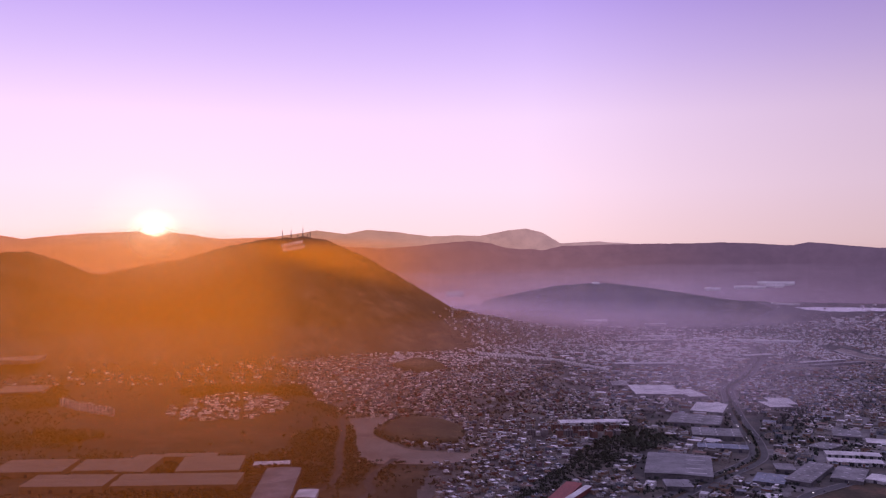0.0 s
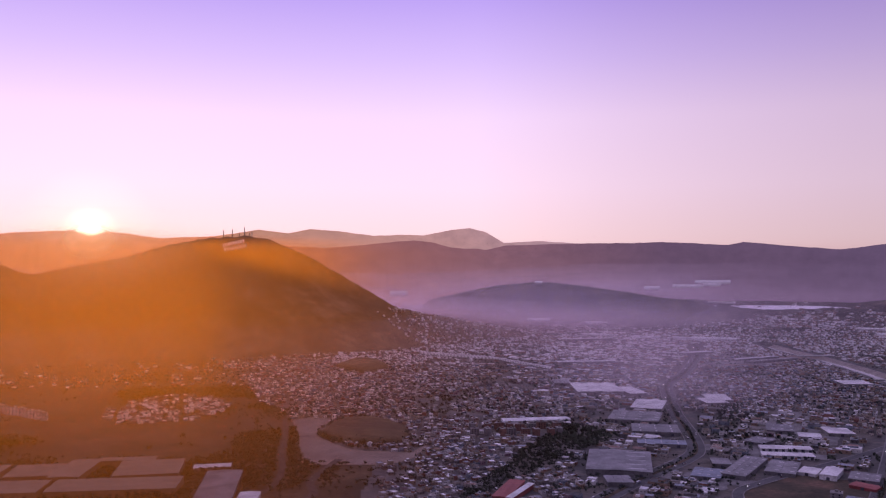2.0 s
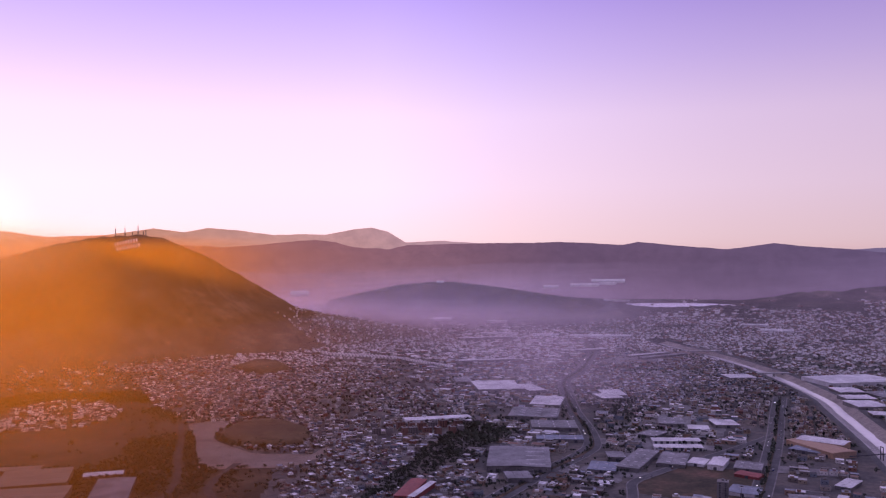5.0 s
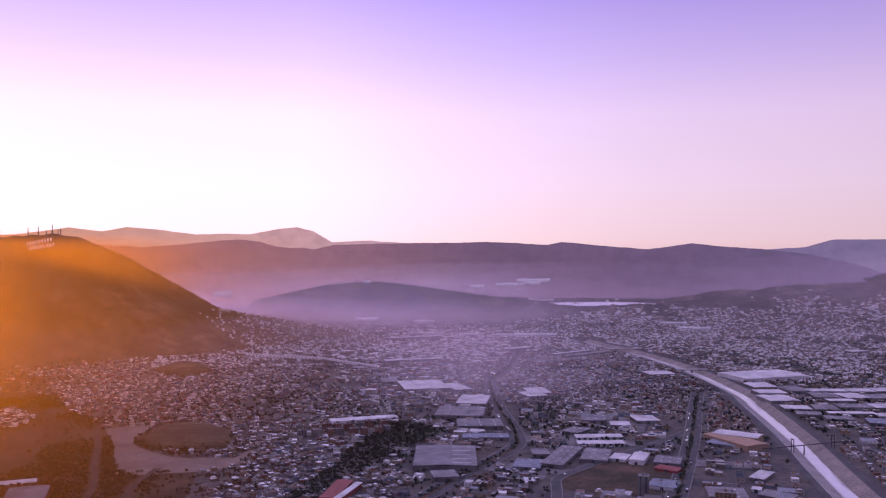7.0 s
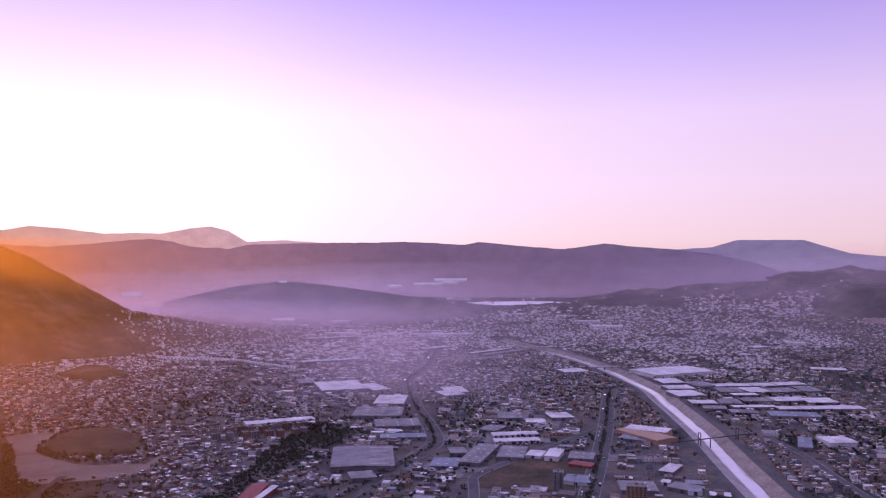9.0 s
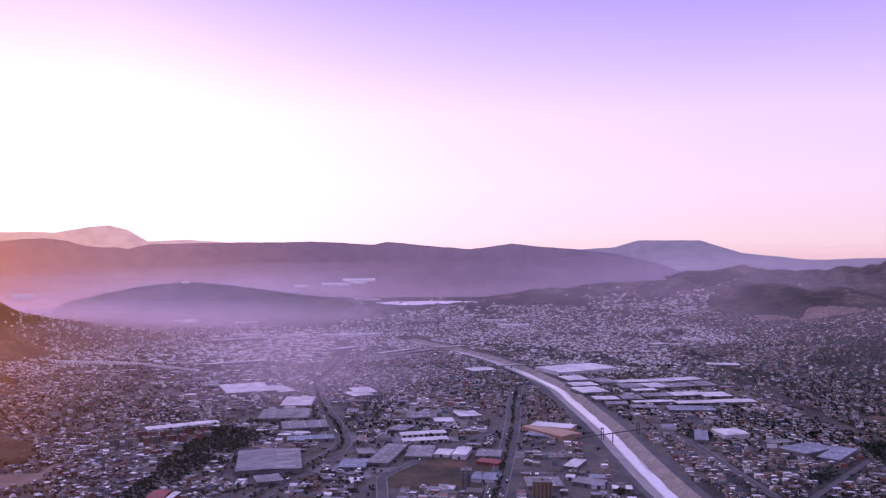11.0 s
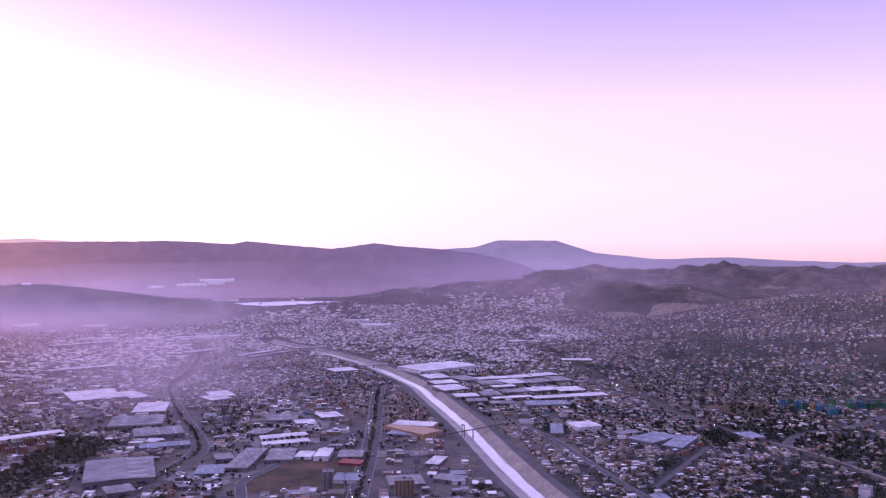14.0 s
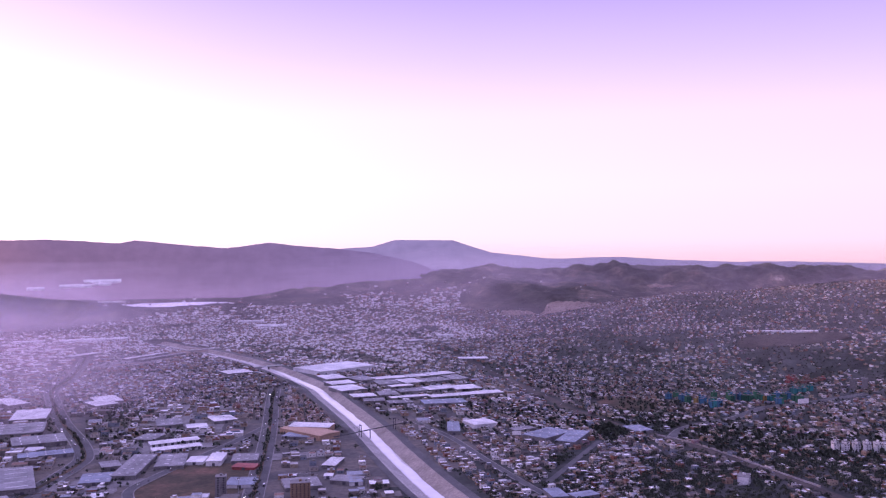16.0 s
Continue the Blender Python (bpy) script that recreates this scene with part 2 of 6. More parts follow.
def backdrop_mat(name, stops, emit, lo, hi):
    """Distance: a hillside with miles of air and dawn light put into its emission; stops run along the bearing from lo
    to hi degrees.
    """
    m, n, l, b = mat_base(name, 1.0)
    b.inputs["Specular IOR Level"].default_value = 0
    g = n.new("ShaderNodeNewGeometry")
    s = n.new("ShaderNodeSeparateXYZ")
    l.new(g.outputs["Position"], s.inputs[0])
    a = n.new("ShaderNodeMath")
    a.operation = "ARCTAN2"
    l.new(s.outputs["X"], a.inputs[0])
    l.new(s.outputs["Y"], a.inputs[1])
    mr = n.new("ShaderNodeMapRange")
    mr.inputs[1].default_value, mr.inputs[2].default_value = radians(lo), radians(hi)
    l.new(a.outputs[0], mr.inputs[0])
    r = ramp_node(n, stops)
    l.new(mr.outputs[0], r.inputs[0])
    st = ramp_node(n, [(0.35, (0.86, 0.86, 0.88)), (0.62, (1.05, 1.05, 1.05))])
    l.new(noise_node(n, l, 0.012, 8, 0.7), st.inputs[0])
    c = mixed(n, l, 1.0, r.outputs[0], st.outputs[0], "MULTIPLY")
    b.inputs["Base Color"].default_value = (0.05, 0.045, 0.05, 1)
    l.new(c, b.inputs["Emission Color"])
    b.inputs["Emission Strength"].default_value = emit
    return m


def mist_mat(name, scale, lo, hi, glow=0.5, tint=(0.95, 0.95, 0.97)):
    """Airborne haze and glare veils: thin scattering sheets, their density taken from the mesh and broken up by drifts.
    """
    m = bpy.data.materials.new(name)
    m.use_nodes = True
    n, l = m.node_tree.nodes, m.node_tree.links
    n.clear()
    o = n.new("ShaderNodeOutputMaterial")
    d, t = n.new("ShaderNodeBsdfDiffuse"), n.new("ShaderNodeBsdfTranslucent")
    d.inputs[0].default_value = t.inputs[0].default_value = (*tint, 1)
    both = n.new("ShaderNodeMixShader")
    both.inputs[0].default_value = glow
    l.new(d.outputs[0], both.inputs[1])
    l.new(t.outputs[0], both.inputs[2])
    clear = n.new("ShaderNodeBsdfTransparent")
    at = n.new("ShaderNodeAttribute")
    at.attribute_name = "haze_amount"
    g = n.new("ShaderNodeNewGeometry")
    mp = n.new("ShaderNodeVectorMath")
    mp.operation = "MULTIPLY"
    mp.inputs[1].default_value = scale
    l.new(g.outputs["Position"], mp.inputs[0])
    tx = noise_node(n, l, 1.0, 4, 0.5, mp.outputs[0])
    mr = n.new("ShaderNodeMapRange")
    mr.inputs[1].default_value, mr.inputs[2].default_value, mr.inputs[3].default_value, mr.inputs[4].default_value = 0.3, 0.7, lo, hi
    l.new(tx, mr.inputs[0])
    mu = n.new("ShaderNodeMath")
    mu.operation = "MULTIPLY"
    l.new(at.outputs["Fac"], mu.inputs[0])
    l.new(mr.outputs[0], mu.inputs[1])
    out = n.new("ShaderNodeMixShader")
    l.new(mu.outputs[0], out.inputs[0])
    l.new(clear.outputs[0], out.inputs[1])
    l.new(both.outputs[0], out.inputs[2])
    l.new(out.outputs[0], o.inputs[0])
    return m


# ---------------------------------------------------------------- geometry helpers
def mesh_np(name, verts, faces, mats, mat_index=None, smooth=False, density=None):
    """One mesh object from numpy arrays; faces are quads (n, 4)."""
    me = bpy.data.meshes.new(name)
    verts, faces = np.asarray(verts, np.float32), np.asarray(faces, np.int32)
    me.vertices.add(len(verts))
    me.vertices.foreach_set("co", verts.ravel())
    me.loops.add(faces.size)
    me.loops.foreach_set("vertex_index", faces.ravel())
    me.polygons.add(len(faces))
    me.polygons.foreach_set("loop_start", np.arange(0, faces.size, faces.shape[1], dtype=np.int32))
    if mat_index is not None:
        me.polygons.foreach_set("material_index", np.asarray(mat_index, np.int32))
    me.polygons.foreach_set("use_smooth", np.full(len(faces), smooth))
    for m in mats:
        me.materials.append(m)
    me.update(calc_edges=True)
    if density is not None:
        me.attributes.new("haze_amount", "FLOAT", "POINT").data.foreach_set("value", np.asarray(density, np.float32).ravel())
    return new(name, me)


def part(name, bm, material, parent=None, label="", at=None):
    """Links a bmesh as one mesh object, under a thing or a part."""
    me = bpy.data.meshes.new(name)
    bm.to_mesh(me)
    bm.free()
    me.materials.append(material)
    ob = new(name, me)
    ob.parent = parent
    if at is not None:
        ob.matrix_basis = at
    if label:
        ob["label"] = label
    return ob


def again(ob, m, parent=None):
    """Another object on the same mesh."""
    o = new(ob.name.split(".")[0], ob.data)
    o.parent = parent or ob.parent
    o.matrix_basis = m
    return o


def box(bm, x0, y0, z0, x1, y1, z1, bevel=0.0):
    r = bmesh.ops.create_cube(bm, size=1.0)
    for v in r["verts"]:
        v.co = Vector(((x0, x1)[v.co.x > 0], (y0, y1)[v.co.y > 0], (z0, z1)[v.co.z > 0]))
    if bevel:
        es = list({e for v in r["verts"] for e in v.link_edges})
        bmesh.ops.bevel(bm, geom=es, offset=bevel, segments=1, affect="EDGES")
    return bm


def tube(bm, p, q, r0, r1=None, sides=8):
    p, q = Vector(p), Vector(q)
    d = q - p
    m = Matrix.Translation((p + q) / 2) @ d.to_track_quat("Z", "Y").to_matrix().to_4x4()
    bmesh.ops.create_cone(bm, cap_ends=True, segments=sides, radius1=r0, radius2=r0 if r1 is None else r1, depth=d.length, matrix=m)
    return bm


def thing(name, m, label, category, group="", kind=""):
    ob = new(name)
    ob.matrix_basis = m
    return tagged(ob, label, category, group, kind)


def sstep(a, b, x):
    t = np.clip((np.asarray(x, float) - a) / (b - a), 0, 1)
    return t * t * (3 - 2 * t)


_rg = np.random.default_rng(11)
_LAT = _rg.random((64, 64))


def vnoise(x, y):
    """Smooth value noise of period 64."""
    xi, yi = np.floor(x).astype(int), np.floor(y).astype(int)
    fx, fy = x - xi, y - yi
    fx, fy = fx * fx * (3 - 2 * fx), fy * fy * (3 - 2 * fy)
    a, b = _LAT[xi % 64, yi % 64], _LAT[(xi + 1) % 64, yi % 64]
    c, d = _LAT[xi % 64, (yi + 1) % 64], _LAT[(xi + 1) % 64, (yi + 1) % 64]
    return (a * (1 - fx) + b * fx) * (1 - fy) + (c * (1 - fx) + d * fx) * fy - 0.5


def fbm(x, y, size, octaves=5, gain=0.5):
    s, amp, k = 0, 1.0, 1.0 / size
    for i in range(octaves):
        s = s + amp * vnoise(x * k + 17.3 * i, y * k + 5.1 * i)
        amp, k = amp * gain, k * 2.03
    return s


def line(pts, step=12.0):
    """A smooth path through the points (Catmull-Rom), sampled every few metres."""
    p = np.array(pts, float)
    p = np.vstack([2 * p[0] - p[1], p, 2 * p[-1] - p[-2]])
    out = []
    for i in range(1, len(p) - 2):
        n = max(2, int(np.linalg.norm(p[i + 1] - p[i]) / step))
        t = np.linspace(0, 1, n, endpoint=False)[:, None]
        a, b, c, d = p[i - 1], p[i], p[i + 1], p[i + 2]
        out.append(0.5 * (2 * b + (c - a) * t + (2 * a - 5 * b + 4 * c - d) * t ** 2 + (3 * b - a - 3 * c + d) * t ** 3))
    return np.vstack(out + [p[-2:-1]])


def side(pl):
    """Unit normals to the right of a path."""
    d = np.gradient(pl, axis=0)
    d /= np.linalg.norm(d, axis=1)[:, None] + 1e-9
    return np.stack([d[:, 1], -d[:, 0]], 1)


def away(x, y, pl):
    """Distance of points from a path."""
    best = np.full(np.shape(x), 1e9)
    q = pl[::2] if len(pl) > 8 else pl
    q = np.vstack([q, pl[-1:]])
    for a, b in zip(q[:-1], q[1:]):
        ab = b - a
        t = np.clip(((x - a[0]) * ab[0] + (y - a[1]) * ab[1]) / (ab @ ab + 1e-9), 0, 1)
        best = np.minimum(best, (x - a[0] - t * ab[0]) ** 2 + (y - a[1] - t * ab[1]) ** 2)
    return np.sqrt(best)


def inside(x, y, poly):
    r = np.zeros(np.shape(x), bool)
    n = len(poly)
    for i in range(n):
        (x0, y0), (x1, y1) = poly[i], poly[(i + 1) % n]
        c = ((y0 > y) != (y1 > y)) & (x < (x1 - x0) * (y - y0) / (y1 - y0 + 1e-9) + x0)
        r ^= c
    return r


# ---------------------------------------------------------------- the plan
CANAL = line([(1264, 2745), (1254, 2540), (1258, 2371), (1234, 2101), (1198, 1905), (1115, 1605), (1051, 1459), (925, 1181), (828, 989), (756, 843), (704, 728), (612, 520)])
ROAD_A = line([(1020, 2750), (983, 2613), (894, 2400), (740, 2074), (650, 1925), (597, 1761), (544, 1563), (505, 1377), (474, 1271), (440, 1218), (388, 1161), (336, 1108), (270, 1030), (180, 930)])
ROAD_B = line([(1018, 1618), (900, 1440), (791, 1272), (671, 1095), (579, 964), (520, 880), (450, 780)])
ROAD_C = line([(815, 1296), (690, 1210), (559, 1130), (490, 1084), (448, 1050), (430, 1010), (405, 950)])
ROAD_D = line([(1760, 1810), (1613, 1559), (1480, 1330), (1367, 1128), (1305, 1030), (1248, 885), (1224, 800), (1200, 718), (1155, 602), (1087, 459), (1050, 390)])
ROAD_E = line([(1205, 740), (1290, 768), (1367, 766), (1451, 756), (1587, 765), (1687, 734), (1900, 690)])
ROAD_H = line([(857, 708), (980, 757), (1114, 811)])
ROAD_F = line([(1000, 1130), (960, 1000), (905, 880), (850, 760), (800, 640)])
ROAD_S = line([(-70, 1250), (-100, 1133), (-92, 1066), (-129, 1010)])
ROAD_T = line([(-187, 1566), (-168, 1420), (-159, 1296), (-146, 1193), (-150, 1100), (-190, 1010)])
# path, half width of all lanes, width of the planted strip in the middle
ROADS = {"road_a": (ROAD_A, 13, 6.5), "road_b": (ROAD_B, 12.5, 5.5), "road_c": (ROAD_C, 6, 0), "road_d": (ROAD_D, 9, 0),
         "road_e": (ROAD_E, 7, 0), "road_f": (ROAD_F, 4.5, 0), "road_h": (ROAD_H, 4.5, 0), "road_s": (ROAD_S, 6, 0), "road_t": (ROAD_T, 4.5, 0)}
SAND = [(-173, 1552), (-140, 1572), (-92, 1552), (-110, 1500), (-118, 1445), (-112, 1405), (-98, 1380), (-51, 1314), (0, 1296), (35, 1290), (66, 1340), (58, 1290),
        (38, 1251), (4, 1219), (-69, 1219), (-118, 1227), (-128, 1270), (-137, 1334), (-148, 1430)]
MOUND = [(-115, 1430), (-108, 1490), (-87, 1540), (-33, 1572), (28, 1500), (43, 1421), (22, 1345), (-36, 1340), (-93, 1376)]
BMOUND = [(-143, 2281), (-100, 2400), (-71, 2429), (-20, 2370), (9, 2225), (-62, 2150)]
FIELD = [(436, 1002), (448, 1040), (490, 1074), (556, 1118), (600, 1098), (640, 1068), (575, 975), (540, 950), (505, 952)]
DIRT = [(1402, 1030), (1440, 1034), (1479, 1018), (1477, 940), (1386, 896), (1345, 948)]
WOODS = [[(70, 1010), (96, 1065), (169, 1191), (223, 1321), (295, 1457), (331, 1478), (386, 1378), (342, 1324), (282, 1261), (233, 1187), (179, 1126), (122, 1056)],
         [(1182, 874), (1275, 880), (1219, 808), (1110, 785)],
         [(930, 780), (1010, 800), (1000, 765), (940, 752)], [(560, 1400), (618, 1372), (690, 1500), (752, 1660), (700, 1730), (610, 1560)]]
BARE = [(2230, 1150), (2300, 1185), (2380, 1160), (2500, 1000), (2455, 941), (2325, 1012)]
CAMPUS = [(860, 2290), (1111, 2410), (1290, 2480), (1230, 2360), (1000, 2230), (880, 2200)]

HILL = [(-60, 150), (-34, 250), (-30, 300), (-27.7, 314), (-26.1, 317), (-24.6, 291), (-22.6, 243), (-21.7, 242), (-19.7, 268), (-16.9, 296), (-14.4, 336),
        (-11.9, 362), (-9.1, 371), (-7.8, 357), (-5.5, 306), (-3.2, 237), (-0.9, 164), (0.6, 114), (2.5, 88), (6.7, 45), (10.5, 8), (13, 0)]
SMALL = [(1.5, 70), (3.3, 103), (5.2, 132), (7.5, 164), (9.7, 177), (11.2, 178), (13.4, 161), (15.6, 140), (18.4, 112), (20.7, 100), (24, 80)]
RIGHT = [(46, 0), (50, 40), (53.9, 78), (59, 133), (62.5, 148), (65.8, 171), (71.1, 198), (80, 210), (100, 120), (120, 0)]


def bearing(x, y):
    return np.degrees(np.arctan2(x, y))


def hill_z(x, y):
    """The steep bare hill behind the town."""
    a, r = bearing(x, y), np.hypot(x, y)
    crest = 3050 + 60 * np.sin(a * 0.25)
    h = np.interp(a, *zip(*HILL))
    foot = np.interp(a, [-28, -20, -10, 0, 6, 10], [2320, 2380, 2420, 2500, 2650, 2800])
    s = np.where(r < crest, np.clip((r - foot) / (crest - foot), 0, 1) ** 1.25, np.clip(1 - (r - crest) / 620, 0, 1) ** 1.2)
    gul = fbm(a * 14, r * 0.25, 60, 4)
    return h * s + 26 * gul * s * (1 - s) * np.clip(h / 200, 0, 1) * 2.2 - 1.0


def small_z(x, y):
    a, r = bearing(x, y), np.hypot(x, y)
    h = np.interp(a, *zip(*SMALL))
    s = np.where(r < 3900, sstep(3480, 3900, r), 1 - sstep(3900, 4350, r))
    g = sstep(1.2, 3, a) * (1 - sstep(20, 24, a))
    return h * s * g + 10 * fbm(x, y, 120, 4) * s * (1 - s) * 2 - 2


KNOLLS = [(52.0, 3880, 58, 230, 170), (48.0, 4020, 50, 260, 160), (57, 4180, 62, 330, 200), (43.5, 4260, 34, 300, 150), (37.5, 4360, 22, 380, 140),
          (63, 4330, 55, 380, 190), (33, 4300, 8, 300, 140), (54.5, 4400, 60, 300, 150), (46, 4480, 40, 320, 140), (68, 4450, 60, 360, 160), (28.5, 4330, 6, 280, 140)]


def base_z(x, y, knolls=True):
    """The valley floor, rising to the mesas far out."""
    a, r = bearing(x, y), np.hypot(x, y)
    rr = [0, 2900, 3200, 3500, 3900, 4300, 4600, 4960]
    k = sstep(17, 25, a)
    high = np.interp(r, rr, [0, 0, 10, 32, 80, 148, 204, 235])
    low = np.interp(r, rr, [0, 0, 10, 32, 80, 108, 130, 160])
    kk = sstep(34, 46, a)
    z = (high * kk + low * (1 - kk)) * k + np.interp(r, rr, [0, 0, 6, 18, 42, 78, 110, 160]) * (1 - k)
    far = sstep(3300, 4200, r)
    z = z + far * (34 * fbm(x, y, 420, 5)) * (0.35 + 0.65 * sstep(30, 40, a))
    crag = 1 - 2.4 * np.abs(fbm(x + 310, y, 330, 5))
    z = z + 26 * (crag - 0.55) * sstep(3850, 4150, r) * sstep(36, 46, a)
    hr = np.interp(a, *zip(*RIGHT))
    z = np.maximum(z, hr * sstep(2050, 3550, r) * (1 - 0.5 * sstep(3600, 4200, r)) + 14 * fbm(x, y, 260, 4) * sstep(2000, 2600, r) * sstep(46, 54, a))
    if knolls:
        for ka, kr, kh, kw, kd in KNOLLS:
            u = (np.radians(a - ka)) * kr / kw
            v = (r - kr) / kd
            z = z + kh * np.exp(-(u * u + v * v)) * (1 + 0.5 * fbm(x, y, 90, 4))
    # the flat basin of the lagoon
    lake = sstep(19.0, 22.3, a) * (1 - sstep(29.5, 34.0, a)) * sstep(3600, 3700, r) * (1 - sstep(4150, 4480, r))
    z = z * (1 - lake) + 72 * lake
    near = 1 - sstep(2600, 3000, r)
    z = z + near * 3.0 * fbm(x, y, 300, 3) * sstep(150, 300, away(x, y, CANAL[::3])) * 0.5
    return z


def land_z(x, y):
    return np.maximum(np.maximum(base_z(x, y), hill_z(x, y)), small_z(x, y))


def polar(a0, a1, da, radii):
    a = np.radians(np.arange(a0, a1 + da * 0.5, da))
    A, R = np.meshgrid(a, np.asarray(radii, float))
    n, m = A.shape
    i = np.arange((n - 1) * m).reshape(n - 1, m)[:, :-1].ravel()
    return R * np.sin(A), R * np.cos(A), np.stack([i, i + 1, i + m + 1, i + m], 1)


def sheet(name, a0, a1, da, radii, zf, mat, density=None, smooth=True):
    X, Y, F = polar(a0, a1, da, radii)
    Z = zf(X, Y)
    D = density(X, Y, Z) if density else None
    return mesh_np(name, np.stack([X.ravel(), Y.ravel(), np.asarray(Z).ravel()], 1), F[:, ::-1], [mat], None, smooth, D)


# ---------------------------------------------------------------- ground, hills and far mountains
def ground_z(x, y):
    z = base_z(x, y)
    d = away(x, y, CANAL)
    return np.where(d < 29, -9.0, z)


def open_land(x, y):
    """The fields left of the old town."""
    return x < np.interp(y, [900, 1250, 1560, 1750, 2000, 2300, 2600], [-40, -20, -170, -260, -330, -420, -480])


def dark_ground(x, y):
    """0: paved town, 1: the western fields, 2: the scrub of the eastern slopes."""
    w = fbm(x, y, 90, 4)
    return open_land(x + 30 * w, y) + 2 * (bearing(x, y) + 9 * w > np.interp(np.hypot(x, y), [900, 1500, 2300, 3300], [44, 45, 43, 40]))


R_NEAR = np.concatenate([[0.5, 150, 400, 600], np.arange(700, 2600, 7.5), np.arange(2600, 3321, 14)])
near_ground = sheet("ground", -34, 78, 0.25, R_NEAR, ground_z, M_ground)
near_ground.data.materials.append(M_open)
near_ground.data.materials.append(M_scrub)
Xg, Yg, Fg = polar(-34, 78, 0.25, R_NEAR)
near_ground.data.polygons.foreach_set("material_index", dark_ground(Xg.ravel()[Fg[:, 0]], Yg.ravel()[Fg[:, 0]]).astype(np.int32))
tagged(near_ground, "dusty valley floor of asphalt, dirt and dry grass", "ground", kind="structure")
tagged(sheet("ground", -34, 78, 0.2, np.arange(3320, 4965, 12), ground_z, M_far), "brush-covered hills beyond the town", "ground", kind="structure")
R_BACK = [0.5, 300, 800, 1500, 2300, 3200, 4200, 4950]
tagged(sheet("ground", 77.9, 326.2, 2.0, R_BACK, base_z, M_ground), "dusty valley floor of asphalt, dirt and dry grass", "ground", kind="structure")
tagged(sheet("hill", -60, 13, 0.15, np.arange(2280, 3700, 13), hill_z, M_brush), "steep brown hill covered in dry brush", "hill", kind="structure")
tagged(sheet("hill", 1, 24, 0.12, np.arange(3440, 4380, 10), lambda x, y: np.maximum(small_z(x, y), base_z(x, y) - 4), M_brush), "low dark rounded hill standing in valley mist", "hill", kind="structure")


FLANKS = []


def flank_z(x, y):
    """Height of the far ranges' flanks."""
    a, r = bearing(x, y), np.hypot(x, y)
    best = np.full(np.shape(x), -50.0)
    for rr, deep, az, el in FLANKS:
        k = np.interp(r, [rr - deep, rr - deep * 0.5, rr], [0.0, 0.36, 1.0])
        z = (base_z(x, y) - 25) * (1 - k) + (300 + rr * np.tan(np.radians(np.interp(a, az, el)))) * k
        best = np.maximum(best, np.where((r > rr - deep) & (a > az[0]) & (a < az[-1]), z, -50))
    return best


def ridge(name, label, r, deep, profile, mat, rough=6.0):
    """A far range: its crest height above eye level follows bearing and angle, its flank runs down towards the valley."""
    az, el = zip(*profile)
    FLANKS.append((r, deep, az, el))
    rows = [r - deep, r - deep * 0.75, r - deep * 0.5, r - deep * 0.3, r - deep * 0.14, r, r + 40, r + 80]
    k = np.array([0.0, 0.16, 0.36, 0.58, 0.80, 1.0, 0.8, 0.3])

    def zf(x, y):
        a = bearing(x, y)
        top = 300 + r * np.tan(np.radians(np.interp(a, az, el))) + rough * fbm(a * 40, a * 0 + r, 30, 4)
        low = base_z(x, y) - 25
        kk = k[:, None] + 0 * a
        return low * (1 - kk) + top * kk + 30 * fbm(a * 60, kk * 120, 60, 4) * np.sin(np.pi * np.clip(kk, 0, 1))
    ob = sheet(name, az[0], az[-1], 0.1, rows, zf, mat)
    return tagged(ob, label, "mountain range", kind="structure")


# range colours are haze and dawn light, drawn as emission over dark slopes
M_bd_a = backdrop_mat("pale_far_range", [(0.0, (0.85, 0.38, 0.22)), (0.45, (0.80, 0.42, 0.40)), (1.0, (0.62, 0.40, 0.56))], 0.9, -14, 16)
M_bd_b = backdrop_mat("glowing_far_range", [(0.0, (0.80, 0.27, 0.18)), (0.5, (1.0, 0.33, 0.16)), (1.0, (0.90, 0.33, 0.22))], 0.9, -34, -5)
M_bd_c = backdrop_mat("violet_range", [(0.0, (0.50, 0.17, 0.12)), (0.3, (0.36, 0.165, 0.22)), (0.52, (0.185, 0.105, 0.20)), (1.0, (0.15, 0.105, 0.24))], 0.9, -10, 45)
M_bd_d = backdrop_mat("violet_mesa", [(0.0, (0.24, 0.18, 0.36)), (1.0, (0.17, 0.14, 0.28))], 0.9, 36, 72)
ridge("far_range", "pale distant mountains with morning haze put into their glow", 4880, 260,
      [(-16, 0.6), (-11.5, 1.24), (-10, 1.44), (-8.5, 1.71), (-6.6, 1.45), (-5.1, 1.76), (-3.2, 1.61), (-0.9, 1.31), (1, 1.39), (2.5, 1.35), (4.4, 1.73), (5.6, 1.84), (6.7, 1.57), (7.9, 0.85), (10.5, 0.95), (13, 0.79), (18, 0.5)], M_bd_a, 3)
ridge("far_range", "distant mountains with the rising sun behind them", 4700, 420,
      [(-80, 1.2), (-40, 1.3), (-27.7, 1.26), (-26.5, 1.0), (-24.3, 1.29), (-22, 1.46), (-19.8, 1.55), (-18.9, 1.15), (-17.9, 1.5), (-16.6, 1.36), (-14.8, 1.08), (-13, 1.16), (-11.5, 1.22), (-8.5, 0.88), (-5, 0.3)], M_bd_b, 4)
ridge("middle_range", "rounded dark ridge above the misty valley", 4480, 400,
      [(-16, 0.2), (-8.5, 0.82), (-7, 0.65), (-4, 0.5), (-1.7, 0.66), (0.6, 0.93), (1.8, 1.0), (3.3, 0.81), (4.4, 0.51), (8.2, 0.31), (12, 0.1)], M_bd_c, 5)
